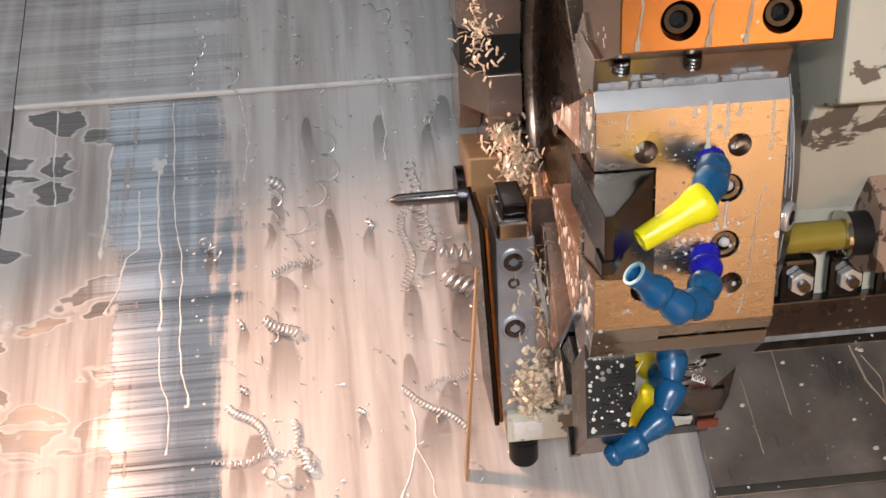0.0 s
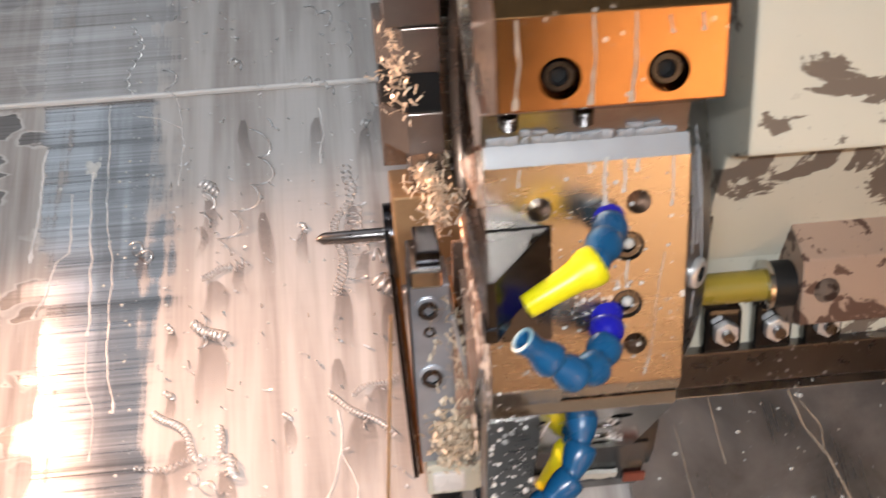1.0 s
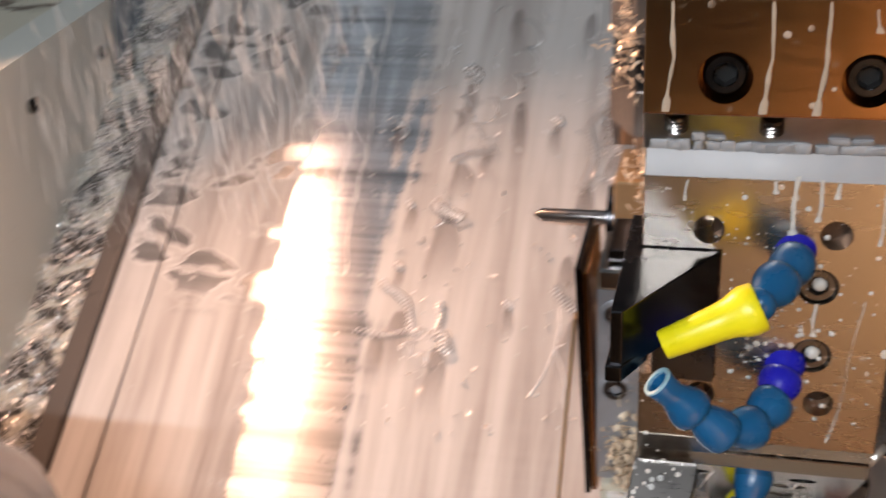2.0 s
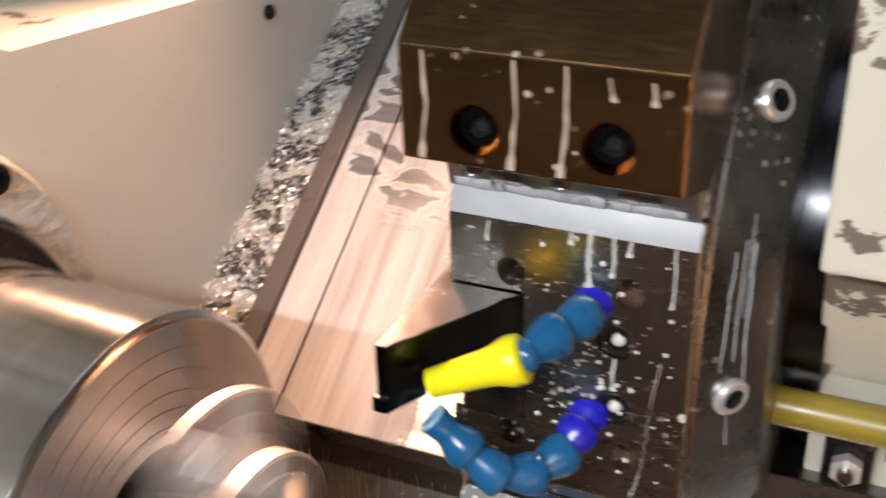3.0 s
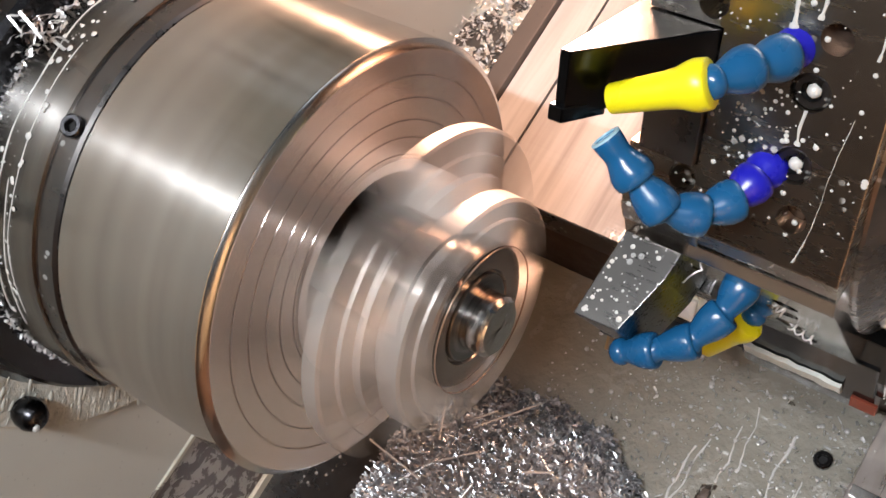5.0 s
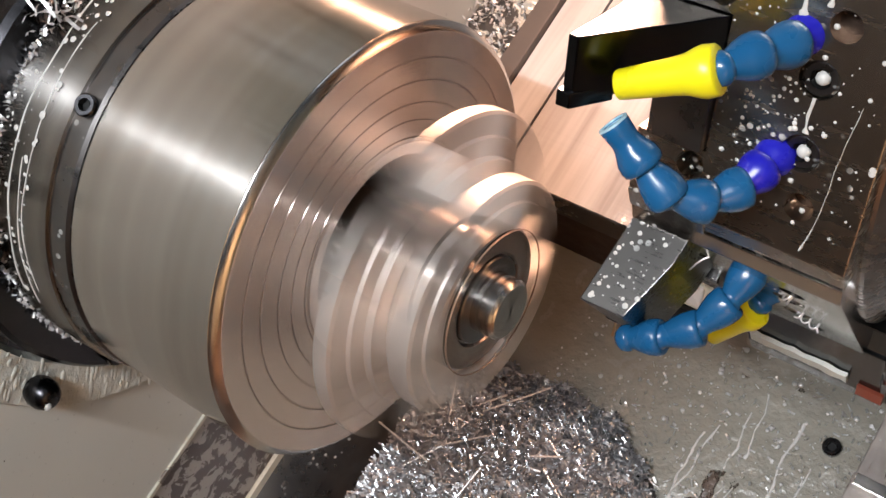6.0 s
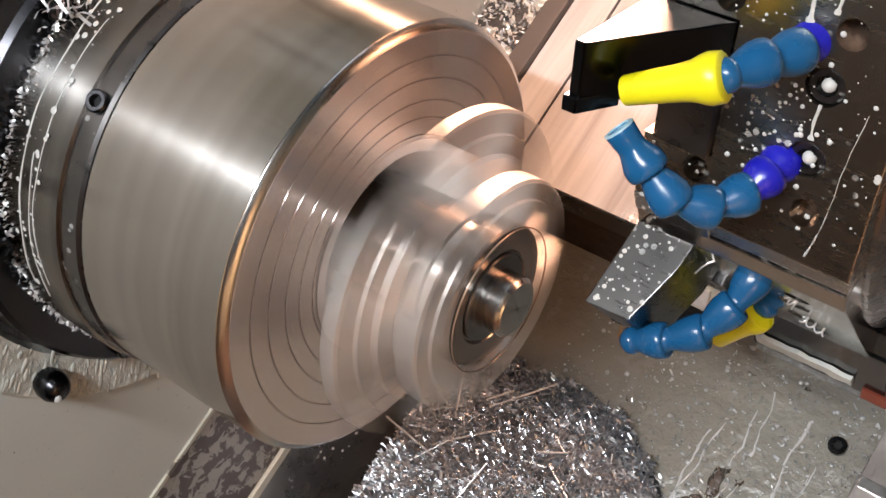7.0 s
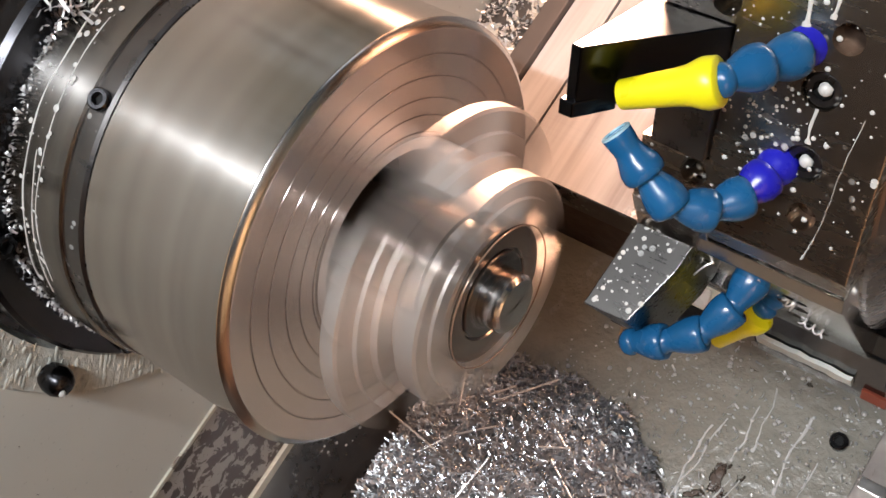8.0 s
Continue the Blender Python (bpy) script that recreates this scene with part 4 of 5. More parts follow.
def spring(p, q, radius, turns, wire, label):
    """A coiled chip carried by the turret, from p to q of the flat that turns downwards (along, across, out)."""
    a, b = (Vector((u, *station(315, (w, z)))) for u, w, z in (p, q))
    side = (b - a).cross(Vector((0.2, 0.5, 1))).normalized()
    rise = side.cross(b - a).normalized()
    n = int(turns * 14)
    path = []
    for i in range(n + 1):
        t = i / n
        k = radius * (1 + 0.3 * noise.noise(Vector((t * 3, turns, 0))))
        path.append(a.lerp(b, t) + side * k * math.cos(2 * math.pi * turns * t) + rise * k * math.sin(2 * math.pi * turns * t))
    bm = bmesh.new()
    rings = []
    for i, c in enumerate(path):
        t = (path[min(i + 1, n)] - path[max(i - 1, 0)]).normalized()
        u = t.cross(Vector((0.3, 0.2, 1))).normalized()
        v = t.cross(u)
        rings.append([bm.verts.new(c + u * math.cos(j * math.pi / 2) * wire * 1.8 + v * math.sin(j * math.pi / 2) * wire) for j in range(4)])
    for r0, r1 in zip(rings, rings[1:]):
        for j in range(4):
            bm.faces.new((r0[j], r0[(j + 1) % 4], r1[(j + 1) % 4], r1[j]))
    bmesh.ops.recalc_face_normals(bm, faces=bm.faces)
    ob = smooth(part("steel_curl", bm, CHIP_STEEL), 70)
    ob.matrix_world = turret_pose(0, 0)
    CARRIED.append(ob)
    return tagged(ob, label, "chip", "chips on the turret")


spring((0.005, 0.030, -0.014), (0.015, 0.030, -0.003), 0.0036, 4.5, 0.00030, "loose springy steel chip beside a coolant hose")
spring((0.012, 0.028, -0.004), (0.021, 0.024, 0.001), 0.0028, 4, 0.00026, "loose springy steel chip beside a coolant hose")
spring((-0.022, 0.030, 0.001), (-0.002, 0.034, 0.002), 0.0060, 0.8, 0.00020, "thin wiry steel chip looped behind the tool block")
spring((0.020, 0.000, 0.002), (0.030, -0.010, 0.003), 0.0018, 3, 0.00022, "loose springy steel chip on the turret flat")

# ---- valve pads on the carriage ----
for i, u in enumerate((0.0975, 0.1265, 0.1555)):
    pad = carried("valve_pad", "black square valve pad with a bright hexagon nut", "valve", "valve pads")
    part("base", box(u - 0.0107, u + 0.0107, -0.104, -0.076, -0.108, -0.097, 0.003), GLOSS_BLACK, pad)
    hexa = [(0.0074 * math.cos(math.pi / 3 * k), 0.0074 * math.sin(math.pi / 3 * k)) for k in range(6)]
    part("nut", moved(prism(hexa, 0, 0.006, 0.0006), along((u, -0.089, -0.097), (u, -0.089, 0))), CHIP_STEEL, pad, "bright hexagon nut")
    smooth(part("stud", rod((u, -0.089, -0.092), (u, -0.089, -0.087), 0.0034, 16), DARK_STEEL, pad))
bracket = carried("chip_bracket", "black bracket with a white worn edge below the turret", "bracket")
part("arm", prism([(-0.132, -0.080), (-0.160, -0.090), (-0.176, -0.100), (-0.176, -0.130), (-0.132, -0.130)], 0.006, 0.058, 0.001), GLOSS_BLACK, bracket)
part("plate", prism([(-0.150, -0.085), (-0.188, -0.104), (-0.200, -0.1135), (-0.198, -0.120), (-0.150, -0.097)], -0.015, 0.054, 0.001), GLOSS_BLACK, bracket)
bm = bmesh.new()
rows = []
for i in range(19):
    x = -0.012 + 0.050 * i / 18
    w = 0.0045 + 0.0022 * noise.noise(Vector((x * 160, 2, 0)))
    c = 0.0012 * noise.noise(Vector((x * 110, 9, 0)))
    rows.append([bm.verts.new((x, y + c, z)) for y, z in ((-0.1795 + w, -0.0990 + 0.5 * w), (-0.1795 + w * 0.8, -0.0965 + 0.5 * w), (-0.1795 - w * 0.8, -0.0968 - 0.5 * w), (-0.1795 - w, -0.1010 - 0.5 * w))])
for r0, r1 in zip(rows, rows[1:]):
    for j in range(4):
        bm.faces.new((r0[j], r1[j], r1[(j + 1) % 4], r0[(j + 1) % 4]))
bm.faces.new(rows[0])
bm.faces.new(rows[-1][::-1])
bmesh.ops.recalc_face_normals(bm, faces=bm.faces)
part("worn_edge", bm, WALL_PAINT, bracket, "white ragged worn edge")
part("corner", prism([(-0.1815, -0.0985), (-0.1890, -0.1010), (-0.1890, -0.1040), (-0.1815, -0.1010)], 0.043, 0.056, 0.0005), RED_PAINT, bracket, "brick-red primed corner")

lump = random.Random(5)
bm = bmesh.new()
for _ in range(420):
    a, r = lump.uniform(2.2, 5.2), lump.uniform(0.1335, 0.1570)
    y, z = math.cos(a), math.sin(a)
    k = lump.uniform(0.0006, 0.0017)
    way = (Vector((0, y, z)) * lump.choice((0.4, 1.0, 1.0)) + Vector((0, 0, -1)) * lump.uniform(0.2, 1.2)).normalized()
    blob(bm, Vector((-0.1571, r * y, r * z)), k, 0.45, way * lump.uniform(1.5, 5.0), U.cross(way), U)
smooth(part("paint_relief", bm, RIDGED, seat, "runs and lumps of thick cream paint"), 80)

# ---- coolant on the turret ----
spill = random.Random(9)


def drip(points, width, m):
    """A raised trickle along (u, y) points in the plane of m."""
    bm = bmesh.new()
    rows = []
    n = 10 * (len(points) - 1)
    for i in range(n + 1):
        f = i / n * (len(points) - 1)
        k = min(int(f), len(points) - 2)
        c = Vector(points[k]).lerp(Vector(points[k + 1]), f - k)
        x = c.x + 0.0005 * noise.noise(Vector((c.y * 150, points[0][0] * 90, 1)))
        w = width * (0.8 + 0.5 * noise.noise(Vector((c.y * 200, points[0][0] * 70, 3))))
        if i > n - 3:
            w *= 1.8
        rows.append([bm.verts.new((x + w * e, c.y, h)) for e, h in ((-1, 0.00005), (-0.5, 0.0005), (0.5, 0.0005), (1, 0.00005))])
    for r0, r1 in zip(rows, rows[1:]):
        for j in range(3):
            bm.faces.new((r0[j], r1[j], r1[j + 1], r0[j + 1]))
    bmesh.ops.recalc_face_normals(bm, faces=bm.faces)
    return moved(bm, m)


def coolant(name, bm, label, kind="", mat=None):
    ob = smooth(part(name, bm, mat or COOLANT), 80)
    ob.matrix_world = turret_pose(0, 0)
    CARRIED.append(ob)
    return tagged(ob, label, "coolant", "coolant on the turret", kind)


FRONT = Matrix.Identity(4)
BLOCK = pose(0, 0, 0.0373)
for pts, w in (([(0.007, 0.057), (0.0065, 0.043), (0.007, 0.034)], 0.0009), ([(0.0150, 0.056), (0.0155, 0.047), (0.0150, 0.040)], 0.0008), ([(0.021, 0.055), (0.0205, 0.049)], 0.0007),
               ([(0.0172, 0.008), (0.0168, 0.000), (0.0172, -0.006)], 0.0008), ([(0.036, 0.055), (0.0365, 0.042), (0.036, 0.032)], 0.0005), ([(0.034, 0.010), (0.031, -0.010), (0.030, -0.030), (0.028, -0.045)], 0.00018),
               ([(-0.030, 0.054), (-0.0305, 0.046)], 0.0005), ([(0.028, -0.044), (0.0260, -0.052)], 0.0004), ([(0.000, 0.055), (0.0, 0.050)], 0.0008)):
    coolant("coolant_drip", drip(pts, w, FRONT), "white coolant drip on the turret flat")
for u in (-0.0357, -0.0068, 0.0088):
    coolant("coolant_drip", drip([(u, 0.127), (u + 0.0008, 0.110), (u - 0.001, 0.0925)], 0.0008, BLOCK), "pale coolant drip down the tool block", "", WEEP)
for u in (0.022, 0.034):
    coolant("coolant_drip", drip([(u, 0.125), (u + 0.001, 0.118)], 0.0006, BLOCK), "short pale coolant drip on the tool block", "", WEEP)
bm = bmesh.new()
for i in range(230):
    if i < 130:
        u, y = spill.gauss(-0.002, 0.012), spill.gauss(0.002, 0.02)
    else:
        u, y = spill.uniform(-0.044, 0.043), spill.uniform(-0.053, 0.054)
    if u < -0.016 and -0.028 < y < 0.028 or not -0.045 < u < 0.043 or abs(y) > 0.054:
        continue
    blob(bm, Vector((u, y, 0.00005)), 0.0003 + 0.0009 * spill.random() ** 3, 0.6, U, V, W)
for u, y in ((0.0174, 0.0143), (0.0174, -0.0143)):
    blob(bm, Vector((u + 0.0006, y + 0.0004, -0.0020)), 0.0027, 0.9, U, V, W, 4, 12)
coolant("coolant_drops", bm, "scattered white coolant droplets on the turret flat", "stuff")
bm = bmesh.new()
u = -0.0440
while u < 0.0385:
    for y0, y1, tall in ((0.0636, 0.0685, 0.0011), (0.0680, 0.0715, 0.0014)):
        w = spill.uniform(0.0044, 0.0085)
        if spill.random() < (0.03 if y0 < 0.067 else 0.5) or y0 > 0.067 and min(abs(u + 0.5 * w + 0.0345), abs(u + 0.5 * w + 0.003)) < 0.0055:
            continue
        a, c = spill.uniform(0, 0.0012), spill.uniform(0, 0.0012)
        k = spill.uniform(0.5, 1.3) * tall
        low = [(u + spill.uniform(0, 0.001), y0 + a), (u + w, y0 + c), (u + w - spill.uniform(0, 0.0014), y1 - a), (u + spill.uniform(0, 0.0014), y1 - c)]
        mid = Vector((u + w / 2, (y0 + y1) / 2))
        rings = []
        for f, h in ((1.0, -0.0006), (0.97, 0.6 * k), (0.82, k)):
            rings.append([bm.verts.new((mid.x + (x - mid.x) * f, mid.y + (y - mid.y) * f, -0.0035 + (y - 0.0637) * 0.337 + h)) for x, y in low])
        for r0, r1 in zip(rings, rings[1:]):
            for j in range(4):
                bm.faces.new((r0[j], r0[(j + 1) % 4], r1[(j + 1) % 4], r1[j]))
        bm.faces.new(rings[-1])
    u += spill.uniform(0.0036, 0.0056)
bmesh.ops.recalc_face_normals(bm, faces=bm.faces)
coolant("coolant_crust", bm, "chunky blocks of dried coolant crust along the ledge", "stuff", CRUST)
coolant("coolant_crust", prism([(0.0552, 0.0004), (0.0640, -0.0036), (0.0640, -0.0042), (0.0552, -0.0004)], -0.0445, 0.0435, 0.0002), "pale crust of dried coolant on the flat's upper edge", "", CRUST)
bm = bmesh.new()
out_ = Vector((0, *station(315, (0, 1)))) - Vector((0, *station(315, (0, 0))))
up_ = Vector((0, *station(315, (1, 0)))) - Vector((0, *station(315, (0, 0))))
for i in range(60):
    z = spill.uniform(-0.006, 0.0365)
    u = spill.uniform(-0.0450 - 0.12 * max(z, 0.0), -0.0225 - 0.318 * max(z - 0.0113, 0.0))
    blob(bm, Vector((u, *station(315, (0.0505, z)))), 0.0003 + 0.0013 * spill.random() ** 4, 0.22, U, out_, up_)
coolant("coolant_drops", bm, "white coolant droplets on the tool block", "stuff")
bm = bmesh.new()
for i in range(170):
    k, e, z = spill.choice((0, 0, 7)), spill.choice((-1, 1)), spill.uniform(-0.100, -0.003)
    inner, outer = (0.0290, 0.0545) if z > -0.033 else (0.0272 + 0.131 * (z + 0.0322), 0.0515 + 0.417 * (z + 0.0322))
    y = e * spill.uniform(inner + 0.001, outer - 0.001)
    blob(bm, Vector((-0.0450 if z > -0.033 else -0.0455, *station(45 * k, (y, z)))), 0.0004 + 0.0016 * spill.random() ** 3, 0.4, V * spill.uniform(1.2, 3.0), W, U * -1)
coolant("coolant_drops", bm, "bright coolant droplets on the warm-lit turret face", "stuff")
COVER = Matrix(((1, 0, 0, 0), (0, 0.548, 0.837, -0.1834), (0, -0.837, 0.548, -0.1799), (0, 0, 0, 1)))
for pts, w in (([(0.172, -0.004), (0.176, -0.030), (0.186, -0.052), (0.194, -0.090)], 0.0011), ([(0.178, -0.012), (0.187, -0.030), (0.184, -0.048)], 0.0006), ([(0.118, -0.002), (0.119, -0.050)], 0.0004), ([(0.245, -0.004), (0.247, -0.07)], 0.0006), ([(0.092, -0.020), (0.094, -0.075)], 0.0004)):
    coolant("coolant_drip", drip(pts, w, COVER), "thin milky run down the carriage cover", "", WEEP)


def ring_run(u0, u1, y0, y1, width):
    """A thin pale run down the sloping rim behind the flats, from y0 to y1."""
    bm = bmesh.new()
    rows = []
    for i in range(25):
        t = i / 24
        u = u0 + (u1 - u0) * t + 0.0005 * noise.noise(Vector((t * 4, u0 * 900, 2)))
        y = y0 + (y1 - y0) * t
        w = width * (0.8 + 0.6 * noise.noise(Vector((t * 9, u0 * 700, 5))))
        ring = []
        for e, h in ((-1, 0.0), (-0.4, 0.0004), (0.4, 0.0004), (1, 0.0)):
            x = u + w * e
            r = 0.1405 - (x - 0.054) * 1.2315 + h + 0.0001
            ring.append(bm.verts.new((x + 0.7 * h, y, math.sqrt(r * r - y * y) - APOTHEM)))
        rows.append(ring)
    for r0, r1 in zip(rows, rows[1:]):
        for j in range(3):
            bm.faces.new((r0[j], r1[j], r1[j + 1], r0[j + 1]))
    bmesh.ops.recalc_face_normals(bm, faces=bm.faces)
    coolant("coolant_drip", bm, "pale coolant run down the polished rim", "", CRUST)


for u0, u1, y0, y1, w in ((0.0520, 0.0516, 0.045, 0.000, 0.0003), (0.0545, 0.0550, 0.048, 0.003, 0.0003), (0.0572, 0.0585, 0.046, -0.008, 0.0004), (0.0545, 0.0548, -0.022, -0.038, 0.0003), (0.0558, 0.0566, 0.056, 0.020, 0.0002)):
    ring_run(u0, u1, y0, y1, w)
ledge_screws = carried("set_screw", "pair of threaded set screws in the ledge", "screw")
for u in (-0.0345, -0.003):
    for k in range(4):
        smooth(part("thread", moved(lathe([(0, 0), (0, 0.0034), (0.0007, 0.0040), (0.0014, 0.0034), (0.0014, 0)], 20), along((u, 0.0795 - 0.0016 * k, 0.004 - 0.0005 * k), (u, 0.0, -0.02))), DARK_STEEL, ledge_screws))


# ---- chips ----
rng = random.Random(4)


def chip_pile(name, n, place, size, label, mat=None, wide=1.0):
    vs, fs = [], []
    for _ in range(n):
        c = place()
        d = Vector((rng.gauss(0, 1), rng.gauss(0, 1), rng.gauss(0, 0.6))).normalized()
        e = d.orthogonal().normalized() * rng.uniform(0.0003, 0.0008) * wide
        f = d.cross(e).normalized()
        ln = rng.uniform(*size)
        k = rng.uniform(0.2, 0.8) * ln
        i0 = len(vs)
        for j in range(4):
            p = c + d * ln * (j / 3 - 0.5) + f * k * ((j / 3 - 0.5) ** 2)
            vs += [p - e, p + e]
        for j in range(3):
            a = i0 + 2 * j
            fs.append((a, a + 1, a + 3, a + 2))
    me = bpy.data.meshes.new(name)
    me.from_pydata(vs, [], fs)
    me.materials.append(mat or CHIP_STEEL)
    return tagged(new(name, me), label, "chips", kind="stuff")


def heap(x, s):
    return 0.052 * math.exp(-((x - 0.004) / 0.088) ** 2 - ((s + 0.095) / 0.095) ** 2)


def on_pan():
    while True:
        x, s = rng.uniform(-0.083, 0.22), rng.uniform(-0.30, 0.12)
        h = heap(x, s)
        if h > 0.008 + 0.004 * noise.noise(Vector((x, s, 0)) * 60):
            return SLOPE_POSE @ Vector((x, s, -0.299 + h + rng.random() ** 2 * 0.007))


bm = bmesh.new()
bmesh.ops.create_grid(bm, x_segments=40, y_segments=40, size=0.5)
for v in bm.verts:
    x, s_ = 0.005 + v.co.x * 0.36, -0.08 + v.co.y * 0.36
    v.co = Vector((x, s_, -0.3075 + heap(x, s_) * (1.0 + 0.06 * noise.noise(Vector((x, s_, 0)) * 90))))
mound = part("chip_mound", bm, DARK_STEEL)
mound.matrix_world = SLOPE_POSE
tagged(mound, "dark packed swarf under the loose chips", "chips", kind="stuff")
caught = [(-0.056, -0.160, -0.120, 0.010, 520), (-0.046, -0.160, -0.122, 0.008, 200), (-0.056, -0.030, -0.225, 0.008, 220), (-0.064, 0.062, -0.225, 0.008, 200), (-0.050, -0.046, -0.21, 0.010, 260), (-0.0475, -0.100, -0.126, 0.016, 160), (-0.070, 0.035, -0.214, 0.012, 90)]
for u, y, z, r, n in caught:
    size, wide = ((0.002, 0.0046), 2.6) if y < -0.15 else ((0.003, 0.0085), 1.3)
    ob = chip_pile("caught_chips", n, lambda: Vector((u + rng.gauss(0, r * 0.6), y + rng.gauss(0, r), z + rng.gauss(0, r * 0.3))), size, "bright chips caught between the tool holders", LIT_CHIP_STEEL, wide)
    ob.matrix_world = turret_pose(0, 0)
    CARRIED.append(ob)


def on_flange():
    a = rng.uniform(1.5, 4.7)
    x = -0.1345 + abs(rng.gauss(0, 0.0016)) + 0.0015 * noise.noise(Vector((a * 9, 0, 0)))
    r = 0.1088 + rng.random() ** 2 * 0.003 * (1 + noise.noise(Vector((a * 5, 3, 0))))
    return Vector((x, r * math.cos(a), r * math.sin(a)))


chip_pile("flange_chips", 620, on_flange, (0.001, 0.0032), "fine chips stuck round the spindle flange")
chip_pile("chip_pile", 48000, on_pan, (0.0035, 0.0120), "heap of bright curled steel chips", SHADED_CHIP_STEEL, 1.1)
chip_pile("pan_chips", 1500, lambda: SLOPE_POSE @ Vector((rng.uniform(0.04, 0.26), rng.uniform(-0.14, 0.12), -0.2985 + rng.random() * 0.0015)), (0.0012, 0.0055), "thin bright chips stuck to the lower panel")
chip_pile("socket_chips", 34, lambda: Vector((-0.128 + rng.gauss(0, 0.004), -0.083 + rng.gauss(0, 0.005), 0.082 + rng.gauss(0, 0.005))), (0.006, 0.015), "wiry bright chips caught in a flange screw hole")
chip_pile("wall_chips", 46, lambda: Vector((-0.1643, rng.uniform(-0.30, -0.06), rng.uniform(-0.28, -0.10))), (0.001, 0.004), "few specks of swarf stuck to the headstock wall", DARK_STEEL)
chip_pile("ledge_chips", 5500, lambda: SLOPE_POSE @ Vector((rng.uniform(-0.165, -0.124), rng.uniform(0.15, 1.2), SHEET + rng.random() ** 2 * 0.010)), (0.002, 0.006), "bright steel chips caught on the ledge")


def needle(x, s, a, length):
    p = SLOPE_POSE @ Vector((x, s, -0.292 + heap(x, s)))
    q = p + SLOPE_POSE.to_3x3() @ Vector((math.cos(a), math.sin(a), rng.uniform(-0.1, 0.15))) * length
    return tagged(part("long_chip", rod(p, q, 0.0007, 5), CHIP_STEEL), "long straight steel chip lying on the heap", "chip", "long chips on the heap")


for i in range(44):
    needle(rng.uniform(-0.07, 0.08), rng.uniform(-0.16, 0.02), rng.uniform(0, 6.28), rng.uniform(0.02, 0.055))


def lab_tight(label):
    return label.startswith("tight")


def curl(name, p, q, radius, turns, wire, label, mat=None, z0=SHEET):
    """A coiled chip on the way cover from p to q, both (x, s)."""
    a, b = Vector((*p, z0 + radius * 0.9)), Vector((*q, z0 + radius * 0.9))
    d = b - a
    side = d.cross(Vector((0, 0, 1))).normalized()
    if lab_tight(label):
        turns, wire = turns * 1.2, wire * 0.46
    else:
        wire *= 0.75
    n = max(12, int(turns * 14))
    seed = rng.uniform(0, 50)
    path = []
    for i in range(n + 1):
        t = i / n
        w = 2 * math.pi * turns * t
        k = radius * (1 + 0.35 * noise.noise(Vector((seed, t * 3, 0))))
        bend = side * noise.noise(Vector((t * 1.7, seed, 4))) * d.length * 0.22
        path.append(a + d * t + bend + side * k * math.cos(w) + Vector((0, 0, 0.9 * k * math.sin(w))))
    bm = bmesh.new()
    rings = []
    for i, c in enumerate(path):
        t = (path[min(i + 1, n)] - path[max(i - 1, 0)]).normalized()
        u = t.cross(Vector((0.3, 0.2, 1))).normalized()
        v = t.cross(u)
        rings.append([bm.verts.new(c + (u * math.cos(j * math.pi / 2) * wire * 1.7 + v * math.sin(j * math.pi / 2) * wire)) for j in range(4)])
    for r0, r1 in zip(rings, rings[1:]):
        for j in range(4):
            bm.faces.new((r0[j], r0[(j + 1) % 4], r1[(j + 1) % 4], r1[j]))
    bm.faces.new(rings[0])
    bm.faces.new(rings[-1][::-1])
    bmesh.ops.recalc_face_normals(bm, faces=bm.faces)
    ob = smooth(part(name, bm, mat or CHIP_STEEL), 70)
    ob.matrix_world = SLOPE_POSE
    return tagged(ob, label, "chip", "chips on the way cover")


def on_cover():
    x = rng.choice((rng.uniform(0.09, 0.30), rng.gauss(0.23, 0.03), rng.gauss(0.12, 0.02)))
    s_ = rng.uniform(0.20, 0.72)
    return SLOPE_POSE @ Vector((x, s_, SHEET + (0.0045 if s_ > 0.575 else 0.0008) + rng.random() * 0.0012))


